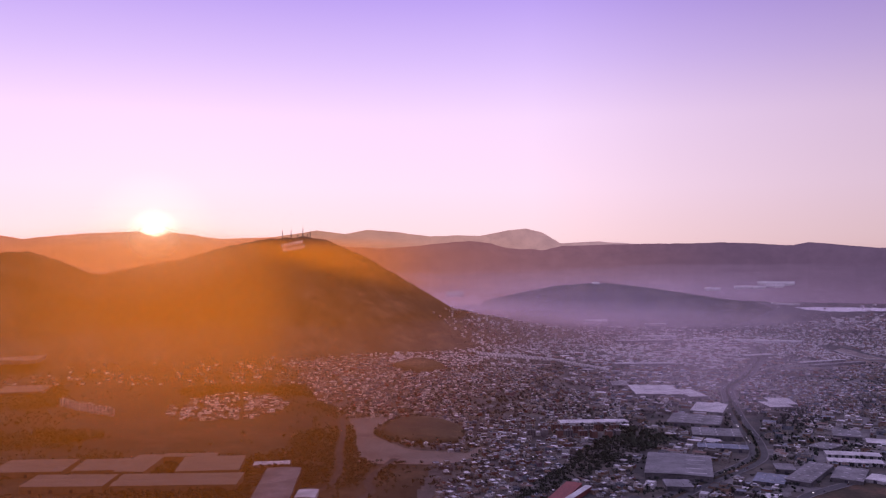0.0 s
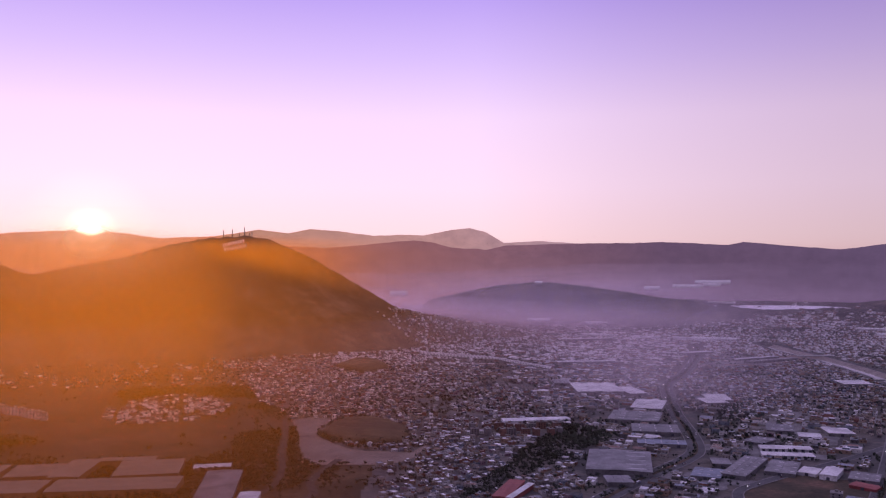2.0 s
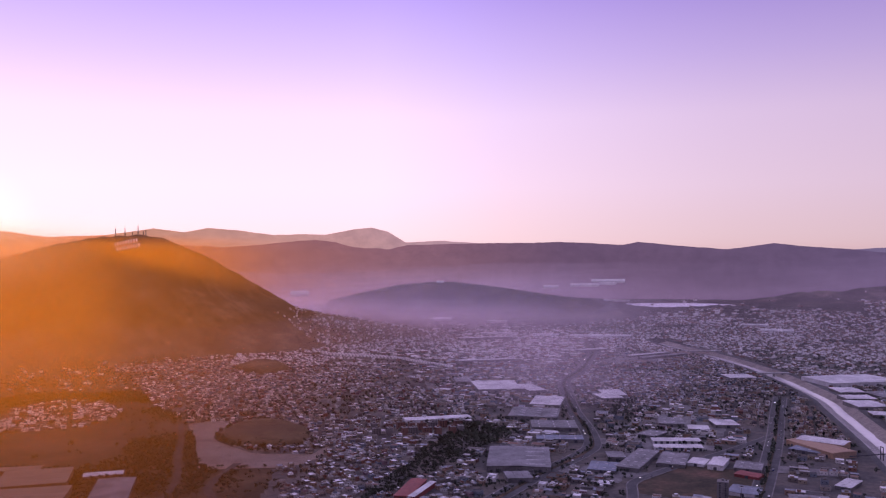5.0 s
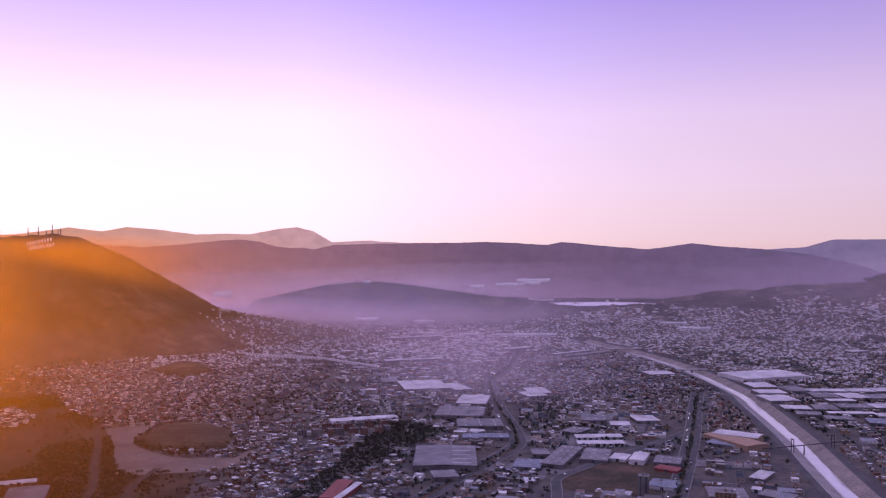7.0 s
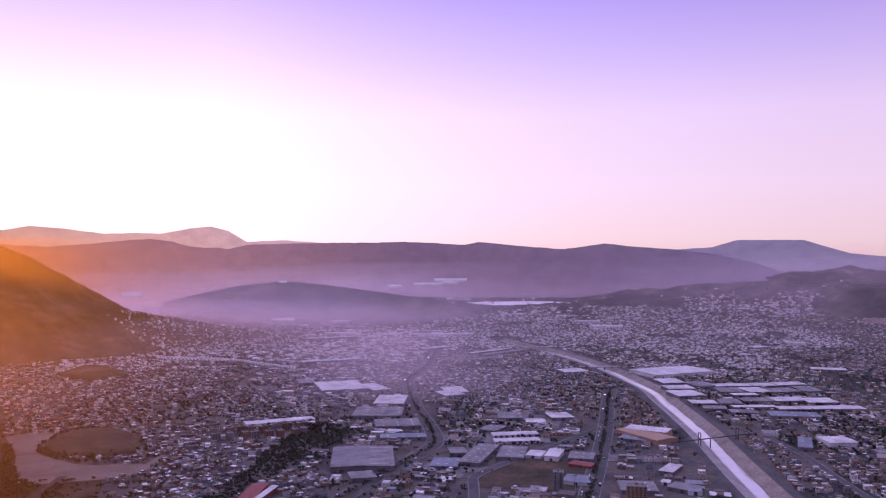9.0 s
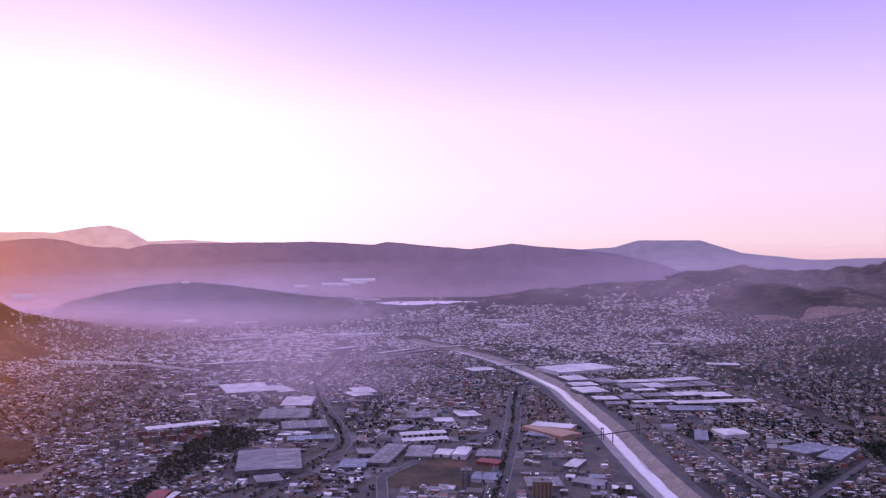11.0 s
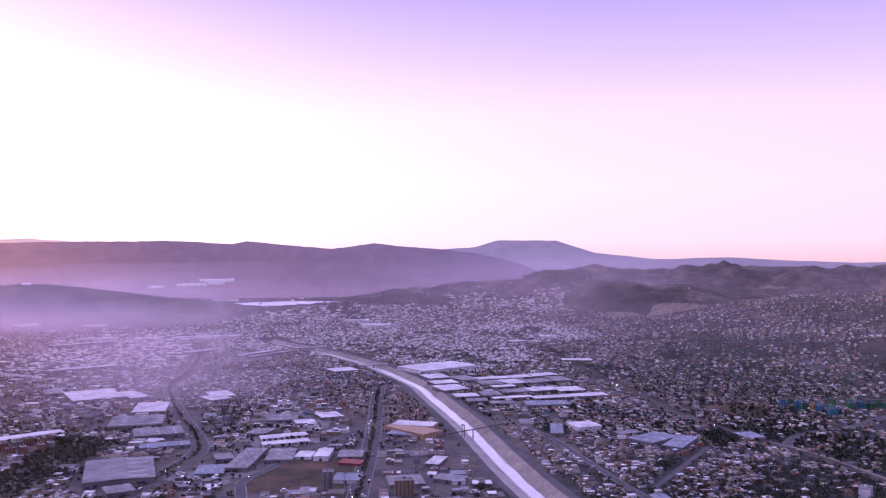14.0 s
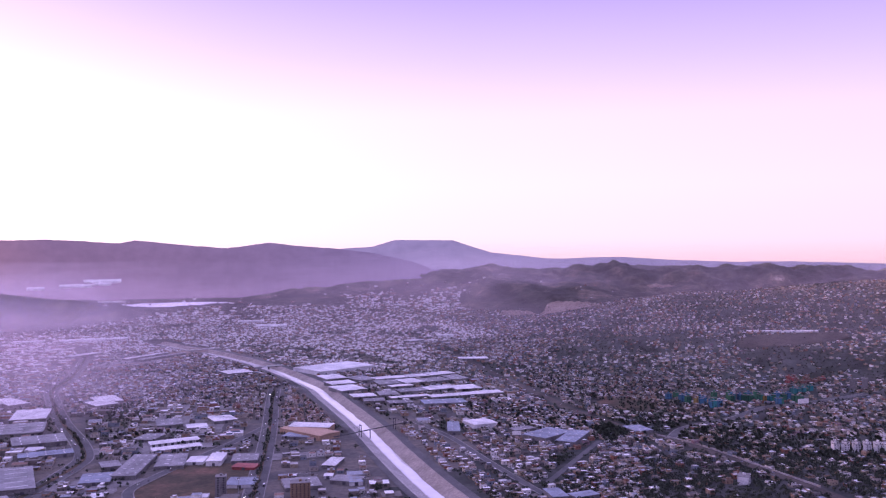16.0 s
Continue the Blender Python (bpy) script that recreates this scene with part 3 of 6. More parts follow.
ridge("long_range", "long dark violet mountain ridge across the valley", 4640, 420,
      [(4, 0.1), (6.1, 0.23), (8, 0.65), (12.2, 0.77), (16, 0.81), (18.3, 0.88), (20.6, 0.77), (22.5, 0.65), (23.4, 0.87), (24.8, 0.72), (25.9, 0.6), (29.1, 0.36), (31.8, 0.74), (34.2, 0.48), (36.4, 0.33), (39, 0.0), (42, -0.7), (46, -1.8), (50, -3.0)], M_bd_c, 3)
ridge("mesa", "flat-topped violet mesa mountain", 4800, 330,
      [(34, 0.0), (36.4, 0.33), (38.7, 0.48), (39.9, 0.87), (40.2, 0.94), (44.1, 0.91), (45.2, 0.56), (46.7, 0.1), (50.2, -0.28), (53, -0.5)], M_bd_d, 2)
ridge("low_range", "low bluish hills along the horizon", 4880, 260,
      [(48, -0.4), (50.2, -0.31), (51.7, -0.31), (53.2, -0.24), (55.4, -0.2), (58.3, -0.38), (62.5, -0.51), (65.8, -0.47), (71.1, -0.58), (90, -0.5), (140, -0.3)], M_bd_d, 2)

# ---------------------------------------------------------------- haze and glare veils
M_mist = mist_mat("valley_mist", (0.0016, 0.0034, 0.01), 0.55, 1.2, 0.15, (1.0, 0.80, 0.84))
# orange tint stands in for the low sun's veiling glare over the hill
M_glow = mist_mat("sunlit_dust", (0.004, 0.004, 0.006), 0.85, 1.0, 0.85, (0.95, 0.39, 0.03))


def mist_density(top, lift):
    def f(x, y, z):
        a, r = bearing(x, y), np.hypot(x, y)
        core = (lift < 90) * np.exp(-((a - 3) / 11.0) ** 2) * sstep(2500, 3400, r) * (1 - sstep(4250, 4500, r))
        wide = (0.28 * sstep(2000, 3000, r) * (lift < 90) + 0.36 * sstep(3600, 4100, r) * (lift > 30)) * (1 - sstep(4450, 4660, r))
        wide = wide * (1 - 0.5 * sstep(14, 28, a)) * (1 - 0.35 * sstep(24, 32, a) * (1 - sstep(3700, 4000, r))) * (1 - 0.45 * sstep(42, 54, a))
        near = 0.52 * (lift < 60) * np.exp(-((a - 18.0) / 7.0) ** 2) * sstep(1350, 2000, r) * (1 - sstep(2500, 3200, r))
        wide = wide + near
        # the mist thins out where it meets a slope
        slope = np.maximum(np.maximum(hill_z(x, y), small_z(x, y)), flank_z(x, y))
        return top * np.clip(core + wide, 0, 1) * sstep(-8, 48, z - slope)
    return f


for lift_m, dens in ((8, 0.30), (18, 0.30), (32, 0.28), (48, 0.25), (66, 0.22), (86, 0.18), (110, 0.28), (145, 0.27)):
    tagged(sheet("valley_mist", -30, 76, 1.0, np.arange(1450, 4660, 45), lambda x, y: base_z(x, y, False) * 0.95 + lift_m + 26 * fbm(x, y, 700, 3) * sstep(2500, 3300, np.hypot(x, y)), M_mist, mist_density(dens, lift_m)),
           "thin lilac morning mist lying over the valley", "mist", kind="stuff")


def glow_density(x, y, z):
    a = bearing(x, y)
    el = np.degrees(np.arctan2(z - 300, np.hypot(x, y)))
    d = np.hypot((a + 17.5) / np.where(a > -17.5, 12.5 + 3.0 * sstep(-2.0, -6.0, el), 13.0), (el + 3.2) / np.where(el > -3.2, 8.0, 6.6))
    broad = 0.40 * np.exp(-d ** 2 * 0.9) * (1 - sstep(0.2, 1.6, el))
    # the shaft of light at the summit and the shade under it, drawn by density
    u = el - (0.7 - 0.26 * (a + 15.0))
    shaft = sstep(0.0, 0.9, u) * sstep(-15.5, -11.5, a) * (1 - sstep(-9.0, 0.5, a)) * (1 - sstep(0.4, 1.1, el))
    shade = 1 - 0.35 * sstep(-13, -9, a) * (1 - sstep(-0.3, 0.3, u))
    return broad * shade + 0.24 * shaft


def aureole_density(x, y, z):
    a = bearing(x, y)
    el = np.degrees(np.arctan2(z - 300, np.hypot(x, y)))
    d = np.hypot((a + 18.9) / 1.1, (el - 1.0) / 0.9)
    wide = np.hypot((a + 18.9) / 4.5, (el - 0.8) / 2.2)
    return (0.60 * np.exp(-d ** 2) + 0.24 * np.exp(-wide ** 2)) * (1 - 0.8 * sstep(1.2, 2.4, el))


def curtain(name, r, a0, a1, z0, z1, mat, density, label, cat):
    """An upright sheet, for mist banks and sun glare, across a range of bearings."""
    a = np.radians(np.arange(a0, a1 + 0.1, 0.35))
    A, Z = np.meshgrid(a, np.linspace(z0, z1, 40))
    X, Y = r * np.sin(A), r * np.cos(A)
    n, m = A.shape
    i = np.arange((n - 1) * m).reshape(n - 1, m)[:, :-1].ravel()
    ob = mesh_np(name, np.stack([X.ravel(), Y.ravel(), Z.ravel()], 1), np.stack([i, i + 1, i + m + 1, i + m], 1), [mat], None, True, density(X, Y, Z))
    tagged(ob, label, cat, kind="stuff")


def bank_density(x, y, z):
    a = bearing(x, y)
    return 0.22 * sstep(8, 75, z) * (1 - sstep(120, 300, z)) * sstep(-6, 1, a) * (1 - sstep(12, 27, a))


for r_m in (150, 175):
    curtain("sunlit_haze", r_m, -50, 24, 240, 307, M_glow, glow_density, "golden sun glare put into a tinted veil", "haze")
# dark brown sheet added to dim and warm the view of the western fields
M_brown_veil = mist_mat("shaded_dust", (0.004, 0.004, 0.006), 0.85, 1.0, 0.85, (0.22, 0.08, 0.004))


def brown_veil_density(x, y, z):
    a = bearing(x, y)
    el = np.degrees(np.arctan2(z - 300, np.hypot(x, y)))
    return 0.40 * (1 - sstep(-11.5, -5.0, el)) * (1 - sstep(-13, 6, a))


curtain("sunlit_haze", 190, -50, 24, 225, 295, M_brown_veil, brown_veil_density, "brown veil added to warm and darken the fields", "haze")
# added sheets whose warm colour draws the sun's glare across the ridge
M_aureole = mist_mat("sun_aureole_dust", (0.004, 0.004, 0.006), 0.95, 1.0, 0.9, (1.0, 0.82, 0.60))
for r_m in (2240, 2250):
    curtain("sunlit_haze", r_m, -33, -5, 180, 420, M_aureole, aureole_density, "pale golden sun glare put into an added veil", "haze")
M_bank = mist_mat("mist_bank", (0.0016, 0.0016, 0.004), 0.8, 1.1, 0.55, (1.0, 0.90, 1.0))
for r_m in (3180, 3440):
    curtain("mist_bank", r_m, -6, 30, 5, 300, M_bank, bank_density, "soft pink bank of mist before a low hill", "mist")

# ---------------------------------------------------------------- canal, roads and open ground
def ribbon(name, pl, offsets, heights, mat, label, zf=None, wobble=None):
    """A strip along a path: cross-section given as offsets to the right and heights."""
    nn = side(pl)
    V = []
    for j, (o, h) in enumerate(zip(offsets, heights)):
        oo = o + (wobble[j] if wobble else 0)
        p = pl + nn * np.reshape(oo * np.ones(len(pl)), (-1, 1))
        z = h + (zf(p[:, 0], p[:, 1]) if zf else 0)
        V.append(np.column_stack([p, z * np.ones(len(pl))]))
    V = np.stack(V, 1)
    n, m = V.shape[:2]
    i = np.arange((n - 1) * m).reshape(n - 1, m)[:, :-1].ravel()
    ob = mesh_np(name, V.reshape(-1, 3), np.stack([i, i + 1, i + m + 1, i + m], 1)[:, ::-1], [mat])
    return tagged(ob, label, name.split("_")[0], kind="structure")


def patch(name, poly, mat, label, z=0.0, lift=0.35):
    """A flat piece of open ground with a worn, uneven outline."""
    p = line(list(poly) + [poly[0]], 9.0)[:-1]
    p = p + 2.5 * np.stack([fbm(p[:, 0], p[:, 1], 14, 3), fbm(p[:, 1], p[:, 0], 14, 3)], 1)
    bm = bmesh.new()
    zz = base_z(p[:, 0], p[:, 1]) + lift + z
    f = bm.faces.new([bm.verts.new((x, y, k)) for (x, y), k in zip(p, zz)])
    bmesh.ops.triangulate(bm, faces=[f])
    if sum(q.normal.z * q.calc_area() for q in bm.faces) < 0:
        bmesh.ops.reverse_faces(bm, faces=bm.faces[:])
    return tagged(part(name, bm, mat), label, "ground", kind="structure")


c_w = 4.5 * fbm(CANAL[:, 0], CANAL[:, 1], 60, 4) * 2
c_w2 = 6.5 * fbm(CANAL[:, 1], CANAL[:, 0], 45, 4) * 2
# looking towards the eye from upstream the path runs south-west, so its right side is the north-western bank
ribbon("canal_bank", CANAL, [39, 28, 27, 10.5, 9], [0.45, 0.55, 0.4, -6.3, -6.6], M_conc_old, "sloping stained concrete bank of the flood canal")
ribbon("canal_bed", CANAL, [10, 2, -9.5], [-6.5, -6.75, -6.4], M_conc, "pale flat concrete bed of the flood canal")
ribbon("canal_bank", CANAL, [-8.5, -9.5, -26, -27, -38], [-6.5, -6.2, 0.3, 0.55, 0.45], M_berm, "sandy sloping bank of the flood canal", wobble=[c_w * 0.5, c_w * 0.5, 0, 0, 0])
ribbon("canal_water", CANAL, [8.5, 4, -2, -8], [-6.2, -6.2, -6.2, -6.2], M_water, "thin shining stream along the canal bed", wobble=[0, 0, 0, c_w2 * 0.45])
ribbon("road_canal", CANAL, [-29, -42], [0.75, 0.75], M_asphalt, "service road beside the flood canal", base_z)
ribbon("road_canal", CANAL, [40, 30], [0.75, 0.75], M_asphalt, "service road beside the flood canal", base_z)
for rn, (pl, half, mid) in ROADS.items():
    if mid:
        for sgn in (1, -1):
            o = [half * sgn, mid / 2 * sgn]
            ribbon(rn, pl, o if sgn > 0 else o[::-1], [0.8, 0.8], M_asphalt, "worn multi-lane boulevard carriageway", base_z)
        ribbon("median", pl, [mid / 2, mid / 2 - 0.3, -mid / 2 + 0.3, -mid / 2], [0.7, 1.05, 1.05, 0.7], M_field, "planted kerbed strip between the carriageways", base_z)
    else:
        ribbon(rn, pl, [half, -half], [0.8, 0.8], {"road_d": M_rail, "road_s": M_rail, "road_t": M_rail, "road_h": M_asphalt}.get(rn, M_asphalt), {"road_d": "dark road along an earth embankment", "road_s": "rutted dirt track", "road_t": "rutted dirt track", "road_h": "pale concrete street between houses"}.get(rn, "worn asphalt town road"), base_z)
    for sgn in ((1, -1) if rn not in ("road_s", "road_t", "road_d", "road_h") else ()):
        o = [(half + 1.6) * sgn, half * sgn, half * sgn]
        hh = [0.95, 0.95, 0.7]
        ribbon("pavement", pl, o if sgn > 0 else o[::-1], hh if sgn > 0 else hh[::-1], ROOF_MATS["concrete"], "raised concrete pavement along the road", base_z)
wall_line = line([(1216, 770), (1208, 700), (1180, 625), (1140, 545), (1098, 455)])
ribbon("boundary_wall", wall_line, [0.5, 0.5, -0.5, -0.5], [-1.0, 2.6, 2.6, -1.0], M_conc_old, "long pale boundary wall beside the embankment", base_z)
patch("sand_lot", SAND, M_sand, "large bare sandy lot")
patch("field", FIELD, M_field, "dark ploughed empty field with bare earth")
patch("dirt_lot", DIRT, M_field, "reddish empty dirt lot")
patch("bare_terrace", BARE, M_rail, "bare earth terrace cut into the hillside", 3)
patch("campus_ground", CAMPUS, M_sand, "pale open ground beside long halls")


def mound(poly, h, name, label, mat):
    p = np.array(poly, float)
    cx, cy = p.mean(0)
    a = np.linspace(0, 2 * np.pi, 49)[:-1]
    ext = line(list(poly) + [poly[0]], 6)
    ang = np.arctan2(ext[:, 1] - cy, ext[:, 0] - cx)
    rad = np.hypot(ext[:, 0] - cx, ext[:, 1] - cy)
    o = np.argsort(ang)
    ra = np.interp(a, np.concatenate([ang[o] , ang[o] + 2 * np.pi]), np.concatenate([rad[o], rad[o]]))
    ks = np.array([1.0, 0.9, 0.75, 0.55, 0.3, 0.02])
    hs = np.array([-1.0, 0.45, 0.75, 0.9, 0.98, 1.0])
    V = np.concatenate([np.column_stack([cx + k * ra * np.cos(a), cy + k * ra * np.sin(a), h * g + 2.0 * fbm(cx + k * ra * np.cos(a), cy + k * ra * np.sin(a), 25, 3)]) for k, g in zip(ks, hs)])
    m = len(a)
    F = [[j * m + i, j * m + (i + 1) % m, (j + 1) * m + (i + 1) % m, (j + 1) * m + i] for j in range(len(ks) - 1) for i in range(m)]
    tagged(mesh_np(name, V, F, [mat], None, True), label, "mound", kind="structure")


mound(MOUND, 11, "earth_mound", "low earth mound with dry brush beside the sandy lot", M_brush)
mound(BMOUND, 16, "earth_mound", "bare brown knoll among the houses", M_brush)

# lagoon and far greenhouses
def lagoon():
    """A flat sheet of water with a tapering, uneven shore."""
    a = np.linspace(22.6, 29.3, 60)
    f = (a - a[0]) / (a[-1] - a[0])
    w = fbm(a * 5, a * 0, 2.0, 4)
    lo = np.interp(f, [0, 0.12, 0.3, 0.6, 0.8, 1], [3990, 3850, 3760, 3860, 3960, 4050]) + 60 * w
    hi = np.interp(f, [0, 0.2, 0.5, 0.85, 1], [4020, 4080, 4130, 4110, 4070]) + 30 * w[::-1]
    ar = np.radians(a)
    V = np.concatenate([np.column_stack([r * np.sin(ar), r * np.cos(ar), np.full(len(a), 73.5)]) for r in (lo, (lo + hi) / 2, hi)])
    m = len(a)
    i = np.concatenate([np.arange(m - 1), m + np.arange(m - 1)])
    tagged(mesh_np("lagoon", V, np.stack([i, i + 1, i + m + 1, i + m], 1)[:, ::-1], [M_lagoon]), "still reservoir coloured pale like the dawn sky it mirrors", "water", kind="structure")


lagoon()

# ---------------------------------------------------------------- buildings as things
TAKEN = [(200, 2510, 130, 42, -34), (365, 2334, 140, 10, -61)]      # oriented footprints (x, y, half width, half depth, angle)


def rect(c):
    """Centre, width, depth and angle of the rectangle nearest to four corners."""
    c = np.array(c, float)
    ctr = c.mean(0)
    u = (c[1] - c[0]) + (c[2] - c[3])
    ang = math.atan2(u[1], u[0])
    d = c - ctr
    uu, vv = d @ [math.cos(ang), math.sin(ang)], d @ [-math.sin(ang), math.cos(ang)]
    return ctr[0], ctr[1], np.abs(uu).mean() * 2, np.abs(vv).mean() * 2, math.degrees(ang)


def ground_at(x, y):
    return float(land_z(np.array([x]), np.array([y]))[0])


def warehouse(corners, h, roof="grey", wall="concrete", label="", bays=3, name="warehouse", skylights=True, cat="warehouse"):
    """A long hall: walls, shallow roof bays with eaves and gutters, rooflights, dock doors and fans."""
    x, y, w, d, ang = rect(corners) if len(corners) == 4 else corners
    h *= 0.78
    TAKEN.append((x, y, w / 2, d / 2, ang))
    t = thing(name, pose(x, y, ground_at(x, y), 0, 0, ang), label or "long low warehouse with a %s sheet-metal roof" % roof, cat, "warehouses")
    w2, d2 = w / 2, d / 2
    part("wall", box(bmesh.new(), -w2, -d2, -2, w2, d2, h), ROOF_MATS[wall], t)
    bays = max(1, min(bays, int(min(w, d) / 14) + 1))
    long_x = w >= d
    L, S = (w, d) if long_x else (d, w)
    step = S / bays
    for i in range(bays):
        c = -S / 2 + step * (i + 0.5)
        bm = bmesh.new()
        e = 0.7
        rise = min(1.3, step * 0.035)
        pr = [(-step / 2 - (e if i == 0 else -0.15), 0.05), (0, rise), (step / 2 + (e if i == bays - 1 else -0.15), 0.05)]
        vs = []
        for k in (-L / 2 - e, L / 2 + e):
            for o, z in pr:
                for dz in (0.0, 0.35):
                    p = (k, c + o, h + z + dz) if long_x else (-(c + o), k, h + z + dz)
                    vs.append(bm.verts.new(p))
        for q in ((1, 7, 9, 3), (3, 9, 11, 5), (0, 2, 8, 6), (2, 4, 10, 8), (0, 6, 7, 1), (4, 5, 11, 10), (0, 1, 3, 2), (2, 3, 5, 4), (6, 8, 9, 7), (8, 10, 11, 9)):
            bm.faces.new([vs[j] for j in q])
        bmesh.ops.recalc_face_normals(bm, faces=bm.faces[:])
        part("roof", bm, ROOF_MATS[roof], t)
        if skylights and L > 40 and roof != "brown":
            first = None
            for j in range(min(6, int(L / 22))):
                u = -L / 2 + (j + 0.5) * L / min(6, int(L / 22))
                m = pose(u, c - step * 0.25, h + rise * 0.55 + 0.42) if long_x else pose(-(c - step * 0.25), u, h + rise * 0.55 + 0.42)
                if first is None:
                    bm = bmesh.new()
                    a, b = (1.0, step * 0.16) if long_x else (step * 0.16, 1.0)
                    box(bm, -a, -b, -0.3, a, b, 0.25, 0.1)
                    first = part("rooflight", bm, ROOF_MATS["white"], t, "translucent rooflight strip", m)
                else:
                    again(first, m)
    for sx, n in ((1, w), (-1, w)):
        first = None
        for j in range(min(5, max(1, int(n / 24)))):
            u = -n / 2 + (j + 0.5) * n / min(5, max(1, int(n / 24)))
            m = pose(u, -sx * (d2 + 0.06), 2.2)
            if first is None:
                bm = bmesh.new()
                box(bm, -2.2, -0.08, -2.2, 2.2, 0.08, 2.2, 0.05)
                first = part("dock_door", bm, M_dark, t, "dark roller door", m)
            else:
                again(first, m)
    return t


# halls: (x, y, width, depth, angle), height, roof, wall
warehouse((1298, 1778, 177, 114, 2), 12, "white", "white", label="huge white flat hall beside the canal", bays=1, skylights=False)
warehouse((1197, 1648, 55, 66, -13), 8, "white", "concrete", bays=2)
warehouse((1158, 1565, 60, 48, -13), 8, "white", "concrete", bays=2)
warehouse((1123, 1489, 61, 70, -12), 8, "white", "concrete", bays=2)
warehouse((1235, 1584, 49, 70, -2), 8, "grey", "concrete", bays=2)
warehouse((1289, 1548, 84, 35, -17), 8, "white", "concrete", bays=2)
warehouse((1357, 1527, 52, 40, -16), 8, "white", "concrete", bays=2)
warehouse((1423, 1518, 69, 42, -13), 8, "white", "concrete", bays=2)
warehouse((1238, 1493, 50, 62, -23), 8, "grey", "concrete", bays=2)
warehouse((1291, 1473, 51, 60, -12), 8, "white", "concrete", bays=2)
warehouse((1342, 1449, 65, 53, -10), 8, "grey", "concrete", bays=2)
warehouse((1407, 1444, 44, 67, -18), 8, "grey", "concrete", bays=2)
warehouse((1230, 1437, 54, 24, -16), 8, "white", "concrete", bays=2)
warehouse((1206, 1375, 63, 41, -18), 8, "grey", "concrete", bays=2)
warehouse((1269, 1356, 65, 43, -14), 8, "white", "concrete", bays=2)
warehouse((1317, 1322, 60, 54, -20), 8, "white", "concrete", bays=2)
warehouse((1142, 1375, 42, 54, -28), 8, "grey", "concrete", bays=2)
warehouse((1150, 1315, 85, 20, -19), 8, "white", "concrete", bays=2)
warehouse((1207, 1274, 62, 30, -20), 8, "white", "concrete", bays=2)
warehouse((1256, 1257, 38, 30, -15), 8, "white", "concrete", bays=2)
warehouse((1304, 1239, 62, 36, -23), 8, "white", "concrete", bays=2)
warehouse((1088, 1391, 50, 39, -23), 8, "white", "concrete", bays=2)
warehouse((1071, 1333, 42, 34, -34), 8, "grey", "concrete", bays=2)
warehouse((1160, 1223, 87, 47, -30), 8, "blue", "concrete", bays=2)
warehouse((1094, 1280, 48, 33, -28), 8, "grey", "concrete", bays=2)
warehouse((1712, 1684, 84, 40, -38), 7, "white", "concrete")
warehouse((1061, 1027, 45, 45, -17), 9, "white", "white", label="white L-shaped office hall", bays=1, name="office_building", skylights=False, cat="building")
warehouse((1003, 1033, 20, 80, -43), 8, "blue", "concrete")
warehouse((1078, 890, 46, 76, -85), 8, "blue", "concrete")
warehouse((1090, 846, 31, 91, -68), 8, "blue", "concrete")
warehouse((1079, 945, 43, 22, -14), 7, "grey", "concrete")
warehouse((819, 662, 20, 38, -31), 7, "blue", "concrete")
warehouse((839, 635, 34, 19, -17), 7, "blue", "concrete")
warehouse((1222, 812, 44, 34, -116), 7, "blue", "concrete")
warehouse((579, 1272, 8, 25, -15), 6, "white", "white", label="small vaulted market hall in a white row", bays=1, skylights=False)
warehouse((588, 1270, 9, 25, -15), 6, "white", "white", label="small vaulted market hall in a white row", bays=1, skylights=False)
warehouse((597, 1268, 9, 25, -15), 6, "white", "white", label="small vaulted market hall in a white row", bays=1, skylights=False)
warehouse((607, 1266, 9, 25, -15), 6, "white", "white", label="small vaulted market hall in a white row", bays=1, skylights=False)
warehouse((616, 1264, 9, 25, -15), 6, "white", "white", label="small vaulted market hall in a white row", bays=1, skylights=False)
warehouse((625, 1262, 9, 25, -15), 6, "white", "white", label="small vaulted market hall in a white row", bays=1, skylights=False)
warehouse((635, 1260, 9, 25, -15), 6, "white", "white", label="small vaulted market hall in a white row", bays=1, skylights=False)
warehouse((645, 1257, 9, 26, -15), 6, "white", "white", label="small vaulted market hall in a white row", bays=1, skylights=False)
warehouse((563, 1229, 8, 23, -16), 6, "white", "white", label="small vaulted market hall in a white row", bays=1, skylights=False)
warehouse((572, 1227, 8, 23, -16), 6, "white", "white", label="small vaulted market hall in a white row", bays=1, skylights=False)
warehouse((581, 1225, 8, 23, -16), 6, "white", "white", label="small vaulted market hall in a white row", bays=1, skylights=False)
warehouse((590, 1223, 8, 24, -16), 6, "white", "white", label="small vaulted market hall in a white row", bays=1, skylights=False)
warehouse((599, 1221, 8, 24, -16), 6, "white", "white", label="small vaulted market hall in a white row", bays=1, skylights=False)
warehouse((608, 1218, 8, 24, -16), 6, "white", "white", label="small vaulted market hall in a white row", bays=1, skylights=False)
warehouse((617, 1216, 9, 24, -16), 6, "white", "white", label="small vaulted market hall in a white row", bays=1, skylights=False)
warehouse((626, 1214, 9, 24, -16), 6, "white", "white", label="small vaulted market hall in a white row", bays=1, skylights=False)
warehouse((553, 1150, 39, 74, -32), 6, "grey", "concrete", bays=2)
warehouse((500, 1153, 32, 121, -38), 8, "grey", "concrete", label="flat grey hall with a gridded roof", bays=4)
warehouse((603, 1112, 21, 50, -39), 9, "white", "white", label="white cube-shaped office building", bays=1, name="office_building", skylights=False, cat="building")
warehouse((582, 1131, 24, 36, -40), 5, "white", "white", bays=1, skylights=False)
warehouse((637, 1090, 36, 44, -35), 6, "grey", "concrete")
